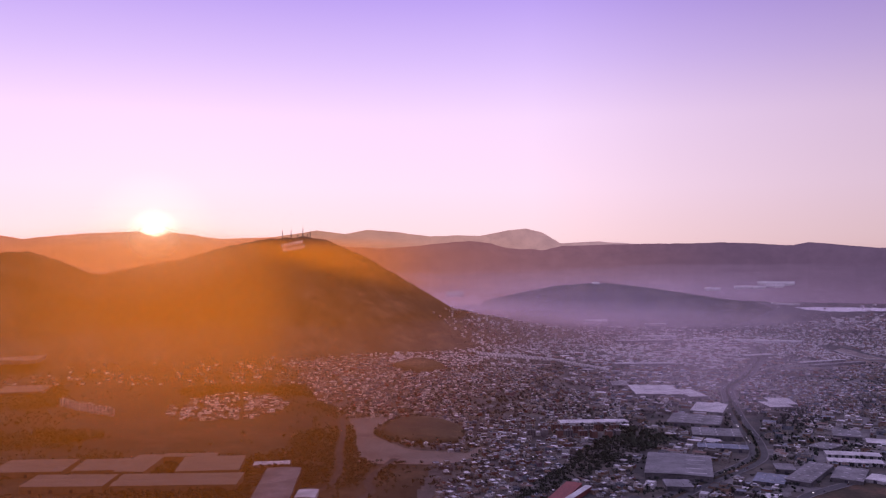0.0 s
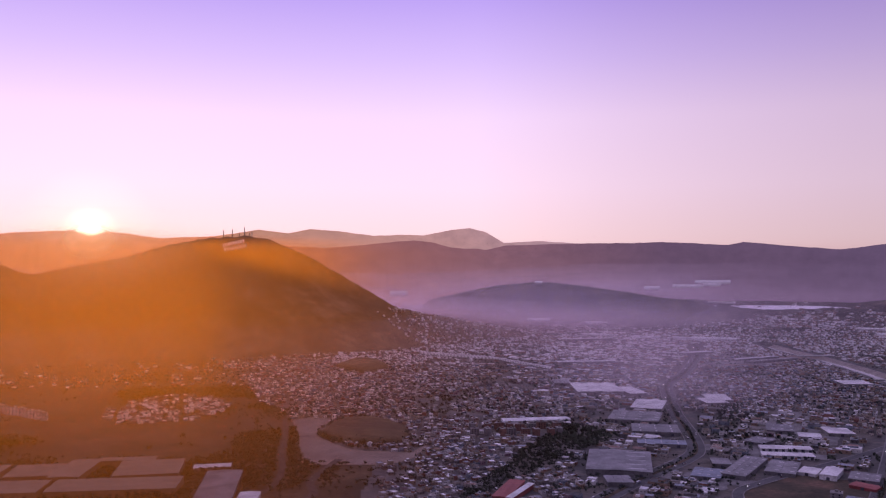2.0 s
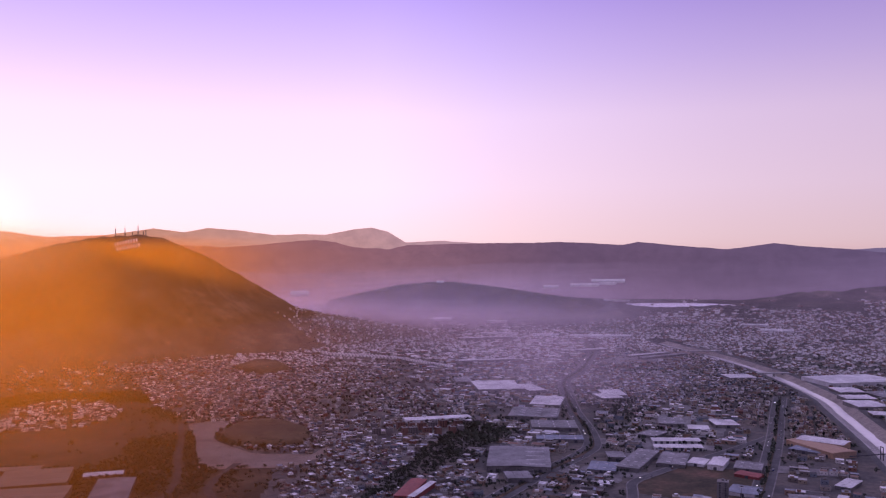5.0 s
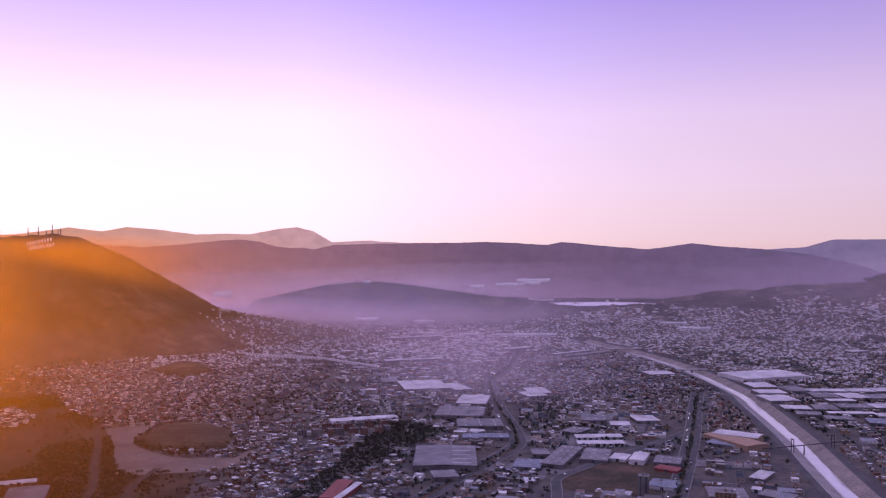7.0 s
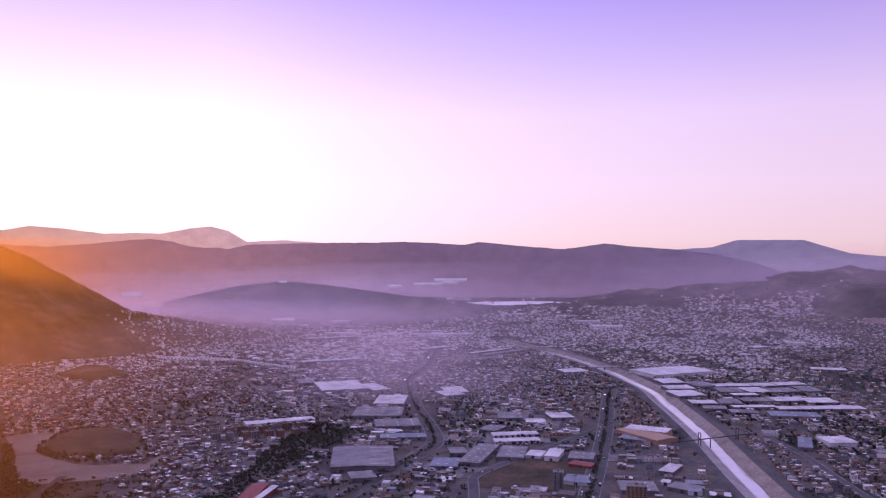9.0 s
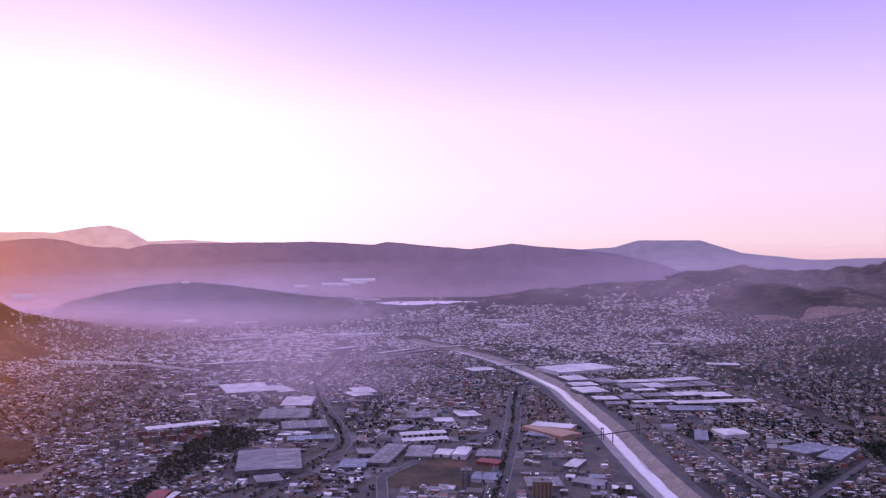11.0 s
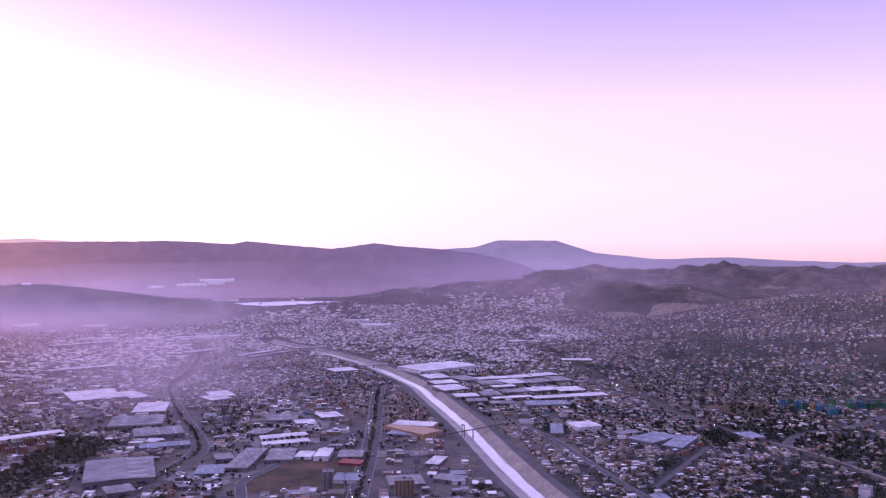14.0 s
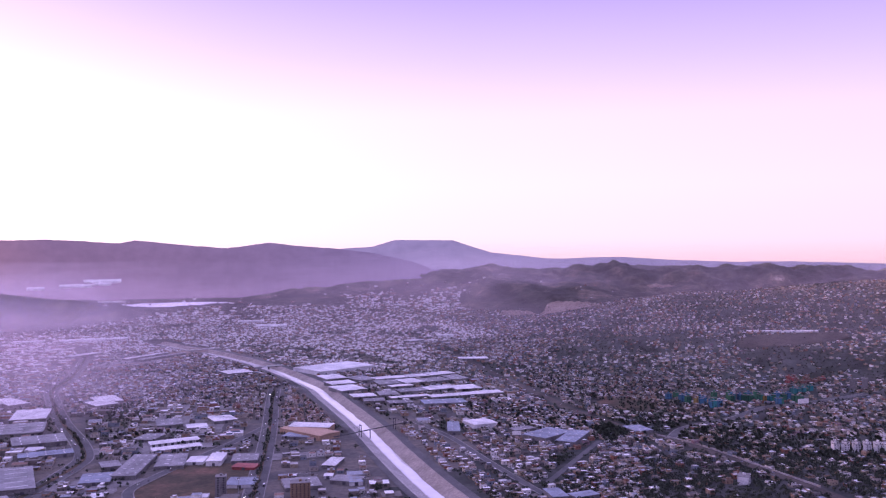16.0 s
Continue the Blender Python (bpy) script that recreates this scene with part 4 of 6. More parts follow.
warehouse((615, 1050, 33, 23, -52), 5, "red", "red", label="low shop with a dull red roof", bays=1, name="shop_building", skylights=False, cat="building")
warehouse((567, 979, 36, 37, -41), 6, "blue", "white")
warehouse((802, 1168, 99, 43, -83), 11, "tan", "tan", label="ochre shopping centre with a flat roof", bays=1, name="shopping_centre", skylights=False, cat="building")
warehouse((824, 1193, 70, 37, -51), 13, "white", "tan", bays=1)
warehouse((786, 1170, 45, 53, -54), 6, "blue", "concrete")
warehouse((619, 920, 46, 46, -26), 6, "grey", "concrete")
warehouse((674, 894, 39, 29, -56), 6, "grey", "concrete")
warehouse((668, 928, 11, 15, -43), 5, "white", "white")
warehouse((678, 884, 17, 29, -29), 6, "blue", "white")
warehouse((714, 981, 19, 47, -53), 6, "white", "concrete")
warehouse((755, 1372, 41, 47, -12), 7, "white", "concrete")
warehouse((671, 1406, 43, 59, -23), 7, "grey", "concrete")
warehouse((680, 1704, 46, 75, -8), 9, "white", "concrete")
warehouse((596, 1319, 33, 47, -52), 6, "grey", "concrete")
warehouse((693, 1347, 34, 33, -23), 6, "white", "concrete")
warehouse((1073, 1883, 66, 58, -6), 9, "white", "concrete")
warehouse((1081, 2316, 190, 20, 23), 8, "grey", "concrete")
warehouse((1060, 2370, 170, 16, 23), 7, "white", "concrete")
warehouse((330, 1184, 88, 121, -16), 10, "grey", "concrete", label="large grey supermarket hall with a flat roof", bays=1)
warehouse((167, 1050, 8, 73, -31), 8, "white", "red", label="long red hall with a pale roof", bays=1)
warehouse((154, 1063, 20, 82, -24), 7, "red", "red", label="long dull red market hall", bays=1, skylights=False)
warehouse((269, 1518, 122, 28, 4), 5, "white", "white", label="long low white terrace of shops", bays=1, name="terrace_building", cat="building")
warehouse((516, 1639, 59, 100, -24), 8, "white", "concrete")
warehouse((455, 1524, 89, 92, -22), 8, "grey", "concrete", bays=3)
warehouse((456, 1413, 77, 65, -14), 8, "grey", "concrete")
warehouse((433, 1310, 74, 30, -15), 7, "blue", "concrete")
warehouse((303, 1092, 33, 35, -5), 8, "grey", "concrete")
warehouse((476, 1180, 25, 35, -14), 8, "grey", "concrete")
warehouse((435, 1124, 38, 49, -28), 6, "blue", "concrete")
warehouse((657, 1670, 45, 58, 1), 8, "white", "concrete")
warehouse((462, 1847, 98, 123, -4), 9, "white", "concrete")
warehouse((406, 1947, 38, 63, -5), 8, "grey", "concrete")
warehouse((528, 1803, 39, 92, 6), 9, "white", "concrete")
warehouse((-343, 1100, 157, 58, 3), 12, "brown", "brown", label="big factory hall with a weathered brown roof", bays=2)
warehouse((-423, 1184, 40, 97, 0), 12, "brown", "brown", label="big factory hall with a weathered brown roof", bays=1)
warehouse((-324, 1185, 84, 82, 7), 12, "brown", "brown", label="big factory hall with a weathered brown roof", bays=3)
warehouse((-368, 1235, 77, 21, 3), 12, "brown", "brown", label="big factory hall with a weathered brown roof", bays=1)
warehouse((-483, 1096, 103, 58, 2), 11, "brown", "brown")
warehouse((-476, 1182, 63, 65, 6), 10, "brown", "brown")
warehouse((-566, 1177, 95, 71, 4), 10, "brown", "brown")
warehouse((-215, 1101, 46, 148, 4), 7, "concrete", "concrete", label="flat grey concrete hall", bays=1, skylights=False)
warehouse((-168, 1044, 24, 35, 0), 9, "white", "white", label="pale boxy plant building", bays=1, name="plant_building", skylights=False, cat="building")
warehouse((-244, 1207, 50, 20, 8), 6, "white", "concrete")
warehouse((-1086, 2179, 101, 148, 13), 9, "brown", "concrete")
warehouse((-923, 1864, 96, 95, 14), 9, "brown", "concrete")
warehouse((690, 2900, 200, 30, 8), 12, "white")
warehouse((930, 2500, 110, 30, 20), 10, "white")
warehouse((545, 2300, 160, 26, 4), 10, "white")
warehouse((1900, 2150, 70, 30, 5), 9, "white")


def block(x, y, w, d, floors, ang, wall, label, cat="apartment block", group="apartment blocks", name="apartment_block"):
    """A flat-roofed block of flats: walls, roof slab, stair head, water tanks and rows of windows."""
    TAKEN.append((x, y, w / 2, d / 2, ang))
    h = floors * 2.8 + 0.4
    t = thing(name, pose(x, y, ground_at(x, y), 0, 0, ang), label, cat, group)
    part("wall", box(bmesh.new(), -w / 2, -d / 2, -3, w / 2, d / 2, h), ROOF_MATS[wall], t)
    part("roof", box(bmesh.new(), -w / 2 - 0.3, -d / 2 - 0.3, h, w / 2 + 0.3, d / 2 + 0.3, h + 0.5, 0.1), ROOF_MATS["concrete"], t, "grey concrete roof slab")
    part("stair_head", box(bmesh.new(), -1.6, -1.6, h + 0.5, 1.6, 1.6, h + 2.9, 0.05), ROOF_MATS[wall], t)
    bm = bmesh.new()
    tube(bm, (w * 0.3, 0, h + 0.5), (w * 0.3, 0, h + 2.0), 0.7, 0.6, 8)
    part("water_tank", bm, M_dark, t, "dark plastic roof water tank")
    first = None
    n = max(2, int(w / 4.5))
    for f in range(floors):
        for s in (-1, 1):
            m = pose(0, s * (d / 2 + 0.03), f * 2.8 + 1.7)
            if first is None:
                bm = bmesh.new()
                for j in range(n):
                    u = -w / 2 + (j + 0.5) * w / n
                    box(bm, u - 0.9, -0.06, -0.65, u + 0.9, 0.06, 0.65)
                first = part("window_band", bm, M_glass, t, "", m)
            else:
                again(first, m, t)
    return t


rb = random.Random(4)
# coloured housing estate
def estate(n, p, q, jitter, colours, floors, label):
    for i in range(n):
        f = (i + 0.5) / n
        col = rb.choice(colours)
        block(p[0] + (q[0] - p[0]) * f + rb.uniform(-1, 1) * jitter, p[1] + (q[1] - p[1]) * f + rb.uniform(-1, 1) * jitter, rb.uniform(9, 13), 8, rb.choice(floors), rb.choice((-24, 66)) + rb.uniform(-8, 8), col,
              label % {"sky": "light blue", "orange": "brick-red"}.get(col, col), group="coloured flats")


estate(16, (1552, 945), (1520, 832), 20, ("teal", "sky", "sky", "teal", "green", "ochre"), (4, 5, 4), "%s painted block of flats on a dark slope")
estate(24, (1595, 862), (1722, 758), 30, ("teal", "green", "green", "sky", "green", "ochre"), (4, 4, 5), "%s painted block of flats on a dark slope")
estate(10, (1790, 800), (1850, 790), 24, ("teal", "green", "concrete"), (4, 4, 3), "%s painted block of flats beside scrub")
estate(12, (1935, 880), (2010, 830), 20, ("orange", "red", "orange"), (2, 2, 3), "%s painted row house on the slope")
for i in range(12):
    block(1318 + (i % 6) * 10 + (i // 6) * 18 + rb.uniform(-2, 2), 524 - (i % 6) * 12 + (i // 6) * 8, 9, 8, 4, -40, "white", "narrow white block of flats in a row", group="white flats")
for i in range(10):
    block(-756 + i * 15, 1680 - i * 11 + rb.uniform(-6, 6), 11, 9, 5, 10, "white", "pale block of flats among dark trees", group="pale flats")
for i in range(16):
    block(150 + (i % 8) * 20 + rb.uniform(-4, 4), 1445 - (i // 8) * 44 + rb.uniform(-8, 8), 14, 9, 4, rb.choice((8, 98)), rb.choice(("orange", "brown", "concrete", "orange")), "reddish block of flats on the slope above trees", group="reddish flats")
block(521, 950, 13, 13, 9, -32, "concrete", "grey concrete office tower beside an empty field", "office tower", "", "office_tower")
block(588, 876, 24, 16, 7, -32, "brown", "dark office block beside the boulevard", "office block", "", "office_block")
block(1945, 735, 14, 12, 8, 20, "concrete", "tall grey block of flats")
block(1975, 720, 14, 12, 8, 20, "concrete", "tall grey block of flats")
block(1044, 531, 22, 14, 4, 20, "white", "white villa-like block of flats", "building", "", "villa_building")

# ---------------------------------------------------------------- paved yards between the shops
ry = random.Random(31)
yard_n = 0
while yard_n < 130:
    yx, yy = ry.uniform(330, 1300), ry.uniform(930, 2700)
    ya = bearing(np.array([yx]), np.array([yy]))[0]
    if not (11 < ya < 43) or (away(np.array([yx]), np.array([yy]), CANAL)[0] < 125) or inside(np.array([yx]), np.array([yy]), FIELD)[0]:
        continue
    if min(away(np.array([yx]), np.array([yy]), pl)[0] - half for pl, half, _ in ROADS.values()) < 36:
        continue
    ww, dd, an = ry.uniform(22, 48), ry.uniform(16, 34), radians(-32 + ry.uniform(-6, 6))
    poly = [(yx + u * ww * math.cos(an) - v * dd * math.sin(an), yy + u * ww * math.sin(an) + v * dd * math.cos(an)) for u, v in ((-1, -1), (0, -1), (1, -1), (1, 0), (1, 1), (0, 1), (-1, 1), (-1, 0))]
    patch("yard", poly, ROOF_MATS["concrete"], "pale concrete yard between workshops", 0, 0.3 + yard_n * 0.004)
    yard_n += 1

# ---------------------------------------------------------------- the sea of houses
rg = np.random.default_rng(7)
# districts: centre, street angle, kind (d: dense houses, m: mixed shops and houses, g: green suburb)
DIST = [(-40, 1750, 8, "d"), (-150, 2050, -5, "d"), (90, 2100, 12, "d"), (200, 1800, 4, "d"), (230, 1500, -8, "d"), (60, 1150, 20, "d"), (20, 1050, 35, "d"), (150, 2500, 15, "d"),
        (350, 2500, 5, "m"), (300, 2900, -10, "d"), (450, 2200, -20, "m"), (420, 1750, -24, "m"), (330, 1400, -28, "m"), (420, 1050, -30, "m"), (560, 1480, -30, "m"), (700, 1700, -34, "d"),
        (700, 1450, -32, "m"), (820, 1950, -30, "d"), (700, 2500, 12, "m"), (1000, 2100, 20, "d"), (900, 1650, -32, "d"), (660, 1180, -32, "m"), (700, 950, -34, "m"), (500, 850, -34, "m"), (900, 2900, 10, "m"),
        (1350, 2250, 30, "g"), (1250, 2700, 12, "d"), (1600, 2000, 25, "d"), (1120, 1200, 58, "m"), (900, 900, 60, "d"), (1000, 750, 64, "d"), (1160, 1050, 62, "d"), (1250, 1250, 60, "m"),
        (1450, 1150, 50, "d"), (1700, 1500, 35, "g"), (1900, 1800, 20, "d"), (1500, 800, 70, "g"), (1250, 600, 66, "g"), (1050, 480, 60, "g"), (1750, 600, 75, "g"), (2000, 1100, 40, "g"),
        (2300, 1500, 25, "d"), (2200, 800, 60, "g"), (2600, 1100, 30, "g"), (2500, 1800, 15, "g"), (2900, 900, 40, "g"), (2000, 2400, 30, "d"), (1600, 2800, 25, "d"), (2200, 2900, 15, "g"),
        (-420, 1680, 14, "c"), (-700, 2150, 20, "g"), (-330, 2150, 25, "d"), (1900, 3100, 20, "d"), (1300, 3300, 5, "g"), (2700, 2300, 20, "g"), (1500, 380, 60, "g"), (1250, 3600, 10, "d"), (2300, 3400, 10, "d"), (2450, 3120, -35, "w"), (2720, 2960, -38, "w"), (2100, 3300, 20, "w"), (1750, 3250, 20, "w"), (955, 1395, -32, "r")]
centres = np.array([(a, b) for a, b, _, _ in DIST], float)


def nearest(x, y):
    best, who = np.full(x.shape, 1e18), np.zeros(x.shape, int)
    wx, wy = x + 40 * fbm(x, y, 120, 2), y + 40 * fbm(y, x, 120, 2)
    for i, (cx, cy) in enumerate(centres):
        d = (wx - cx) ** 2 + (wy - cy) ** 2
        k = d < best
        best[k], who[k] = d[k], i
    return who


def free(x, y, margin):
    """True where nothing else stands: no road, canal, hall, lot, gully or steep slope."""
    a, r = bearing(x, y), np.hypot(x, y)
    ok = (a > -31) & (a < 75) & (r > 930) & (r < 4260)
    ok &= away(x, y, CANAL) > 46 + margin
    for pl, half, _ in ROADS.values():
        ok &= away(x, y, pl) > half + 4 + margin
    for poly in (SAND, MOUND, BMOUND, FIELD, DIRT, BARE, CAMPUS, *WOODS[:-1]):
        ok &= ~inside(x, y, poly)
    for cx, cy, hw, hd, ang in TAKEN:
        c, s = math.cos(radians(ang)), math.sin(radians(ang))
        u, v = (x - cx) * c + (y - cy) * s, -(x - cx) * s + (y - cy) * c
        ok &= ~((np.abs(u) < hw + 3 + margin) & (np.abs(v) < hd + 3 + margin))
    hz = hill_z(x, y)
    el = np.degrees(np.arctan2(np.maximum(hz, 0) - 300, r))
    ok &= (hz < 10) | ((a > -0.1 + 1.41 * (-4.4 - el)) & (hz < 112))
    ok &= small_z(x, y) < base_z(x, y) + 4
    return ok


def settled(x, y):
    """How likely a plot is built on: the old town's edge, woods and far slopes stay open."""
    a, r = bearing(x, y), np.hypot(x, y)
    p = np.full(x.shape, 0.86)
    # open land left of the town
    left = open_land(x, y)
    cluster = np.exp(-(((x + 425) / 110) ** 2 + ((y - 1680) / 150) ** 2)) > 0.35
    sparse = (y > 1950) & (y < 2420)
    p = np.where(left, np.where(cluster, 0.8, np.where(sparse, 0.16, 0.0)), p)
    # the empty slope under the sandy lot
    p = np.where((x > -260) & (x < -10) & (y < 1330) & (y > 900), 0.0, p)
    p = np.where((x > -10) & (x < 40) & (y < 1240) & (y > 1130), 0.3, p)
    p = np.where((a > 57) & (r < 1750), p * 0.85, p)
    far = sstep(3100, 3900, r)
    p = p * (1 - far * np.interp(a, [17, 25], [0.85, 0.25]))
    p = p * np.where((r > 3650) & (fbm(x, y, 260, 3) < 0.02) & ~((a > 31) & (a < 45.5) & (r < 4230)), 0.15, 1.0)
    p = p * np.where(r > 3300, np.interp(a, [17, 24], [0.25, 1.0]), 1.0)
    p = p * np.where(hill_z(x, y) > 12, 0.42, 1.0)
    row = (a > 36.6) & (a < 44.6) & (r < 4090)
    p = p * np.where((r > np.interp(a, [18, 30, 40, 47, 52, 58], [3450, 3780, 3880, 3700, 3550, 3900])) & ~row, 0.03, 1.0)
    p = np.where(fbm(x + 900, y, 170, 3) > np.where((r > 2200) & (a > 22), 0.24, 0.36), p * 0.15, p)
    return p


def lattice(i):
    cx, cy, ang, kind = DIST[i]
    R = 560
    lot, depth, street = {"d": (8.4, 11.5, 7.5), "m": (12.5, 15.0, 9.5), "g": (10.0, 12.0, 7.5), "c": (10.0, 14.0, 8.0), "w": (11.0, 13.0, 10.0), "r": (8.0, 9.0, 5.0)}[kind]
    us = np.arange(-R, R, lot)
    us = us + np.floor((us + R) / (lot * 11)) * street * 0.9
    rows, v = [], -R
    while v < R:
        rows += [(v, -1), (v + depth, 1)]
        v += 2 * depth + street
    U, V = np.meshgrid(us, [q for q, _ in rows])
    U, V = U.ravel(), V.ravel()
    c, s = math.cos(radians(ang)), math.sin(radians(ang))
    U2 = U + rg.normal(0, 0.8, U.size)
    V2 = V + rg.normal(0, 1.0, U.size)
    x, y = cx + U2 * c - V2 * s, cy + U2 * s + V2 * c
    wild = np.clip(sstep(44, 50, bearing(x, y)) + sstep(2100, 2600, np.hypot(x, y)), 0, 1) * 0.9 + 0.1
    x, y = x + wild * (70 * fbm(x, y, 260, 3) + rg.normal(0, 3.0, x.size)), y + wild * (70 * fbm(y + 500, x, 260, 3) + rg.normal(0, 3.0, x.size))
    k = nearest(x, y) == i
    x, y = x[k], y[k]
    k = free(x, y, 4 if kind != "m" else 8) & (rg.random(x.size) < settled(x, y) * {"d": 0.95, "m": 0.72, "g": 0.66, "c": 0.8, "w": 1.0, "r": 0.9}[kind])
    x, y = x[k], y[k]
    n = x.size
    w = lot * rg.uniform(0.72, 1.02, n)
    d = depth * rg.uniform(0.6, 0.95, n)
    h = np.where(rg.random(n) < 0.3, rg.uniform(4.8, 6.0, n), rg.uniform(2.5, 3.4, n))
    if kind == "m":
        h = rg.uniform(3.2, 6.5, n)
        big = rg.random(n) < 0.16
        w, d = np.where(big, w * 2.2, w), np.where(big, d * 1.7, d)
    small = (1 - 0.14 * sstep(2300, 3500, np.hypot(x, y))) * (1 - 0.22 * sstep(46, 52, bearing(x, y)) * sstep(1500, 2000, np.hypot(x, y)))
    if kind == "w":
        small = small * 1.55
    w, d, h = w * small, d * small, h * small
    return np.stack([x, y, w, d, h, np.full(n, radians(ang)) + rg.normal(0, 1, n) * np.where(np.hypot(x, y) > 2000, 0.25, 0.05)], 1)


HOUSES = np.vstack([lattice(i) for i in range(len(DIST))])
hr_ = np.hypot(HOUSES[:, 0], HOUSES[:, 1])
HOUSES = HOUSES[np.argsort(hr_)]
hr_ = np.sort(hr_)
NEAR_N = 290
pick = np.zeros(len(HOUSES), bool)
pick[:NEAR_N] = True


def boxes(P, template, quads, zbase):
    """Stamp a unit template (x, y in -0.5..0.5, z in 0..1 plus metres) onto every plot."""
    c, s = np.cos(P[:, 5])[:, None], np.sin(P[:, 5])[:, None]
    lx, ly = template[None, :, 0] * P[:, 2:3] + template[None, :, 3] , template[None, :, 1] * P[:, 3:4] + template[None, :, 4]
    X = P[:, 0:1] + lx * c - ly * s
    Y = P[:, 1:2] + lx * s + ly * c
    Z = zbase[:, None] + template[None, :, 2] * P[:, 4:5] + template[None, :, 5]
    V = np.stack([X, Y, Z], 2).reshape(-1, 3)
    F = (quads[None] + (np.arange(len(P)) * len(template))[:, None, None]).reshape(-1, 4)
    return V, F


def tpl(rows):
    return np.array(rows, float)


B4 = [(-0.5, -0.5), (0.5, -0.5), (0.5, 0.5), (-0.5, 0.5)]
T_BOX = tpl([(x, y, 0, 0, 0, -2.5) for x, y in B4] + [(x, y, 1, 0, 0, 0) for x, y in B4])
Q_BOX = np.array([(0, 1, 5, 4), (1, 2, 6, 5), (2, 3, 7, 6), (3, 0, 4, 7), (4, 5, 6, 7)])
T_PAR = tpl([(x, y, 0, 0, 0, -2.5) for x, y in B4] + [(x, y, 1, 0, 0, 0.5) for x, y in B4]
            + [(x, y, 1, -0.5 * x, -0.5 * y, 0.5) for x, y in B4] + [(x, y, 1, -0.5 * x, -0.5 * y, 0) for x, y in B4])
Q_PAR = np.array([(0, 1, 5, 4), (1, 2, 6, 5), (2, 3, 7, 6), (3, 0, 4, 7), (4, 5, 9, 8), (5, 6, 10, 9), (6, 7, 11, 10), (7, 4, 8, 11),
                  (8, 9, 13, 12), (9, 10, 14, 13), (10, 11, 15, 14), (11, 8, 12, 15), (12, 13, 14, 15)])


def window_template(storeys):
    rows, q = [], []
    for sx, sy in ((0, -1), (0, 1), (-1, 0), (1, 0)):
        for c in (-0.25, 0.25):
            z = 0.55
            for (e, k) in ((-1, -1), (1, -1), (1, 1), (-1, 1)):
                if sx == 0:
                    rows.append((c, 0.5 * sy, z, 0.75 * e * -sy, 0.05 * sy, 0.6 * k))
                else:
                    rows.append((0.5 * sx, c, z, 0.05 * sx, 0.75 * e * sx, 0.6 * k))
            b = len(rows) - 4
            q.append((b, b + 1, b + 2, b + 3))
    return tpl(rows), np.array(q)


T_WIN, Q_WIN = window_template(1)


def roof_extras(P, chance, size, height):
    """Stair heads and added rooms on the roofs."""
    k = rg.random(len(P)) < chance
    E = P[k].copy()
    top = E[:, 4].copy()
    c, s = np.cos(E[:, 5]), np.sin(E[:, 5])
    ox, oy = rg.uniform(-0.25, 0.25, len(E)) * E[:, 2], rg.uniform(-0.25, 0.25, len(E)) * E[:, 3]
    E[:, 0] += ox * c - oy * s
    E[:, 1] += ox * s + oy * c
    E[:, 2] *= rg.uniform(*size, len(E))
    E[:, 3] *= rg.uniform(*size, len(E))
    E[:, 4] = rg.uniform(*height, len(E))
    return E, top


def houses_stuff(P, fine, label, skin):
    zb = land_z(P[:, 0], P[:, 1])
    Vs, Fs, Ms, base = [], [], [], 0

    def add(V, F, mi):
        nonlocal base
        Vs.append(V)
        Fs.append(F + base)
        Ms.append(np.full(len(F), mi))
        base += len(V)
    add(*boxes(P, T_PAR if fine else T_BOX, Q_PAR if fine else Q_BOX, zb), 0)
    E, top = roof_extras(P, 0.45, (0.3, 0.6), (2.2, 2.8))
    if len(E):
        ze = land_z(E[:, 0], E[:, 1]) + top
        T2 = T_BOX.copy()
        T2[:4, 5] = -0.1
        add(*boxes(E, T2, Q_BOX, ze), 0)
    if fine:
        add(*boxes(P, T_WIN, Q_WIN, zb), 1)
    ob = mesh_np("houses", np.vstack(Vs), np.vstack(Fs), [skin, M_glass], np.concatenate(Ms))
    return tagged(ob, label, "houses", kind="stuff")


who = nearest(HOUSES[:, 0], HOUSES[:, 1])
for i in range(len(DIST)):
    k = (who == i) & ~pick
    P = HOUSES[k]
    if len(P) < 3:
        continue
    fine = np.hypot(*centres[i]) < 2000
    # western districts beyond 2350 m take the brightened palette against the mist
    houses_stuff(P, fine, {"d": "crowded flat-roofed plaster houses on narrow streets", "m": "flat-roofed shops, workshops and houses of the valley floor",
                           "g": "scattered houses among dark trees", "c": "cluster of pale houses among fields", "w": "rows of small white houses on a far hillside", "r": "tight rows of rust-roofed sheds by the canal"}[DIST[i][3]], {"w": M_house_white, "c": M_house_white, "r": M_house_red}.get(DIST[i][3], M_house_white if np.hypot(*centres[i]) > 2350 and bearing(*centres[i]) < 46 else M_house))


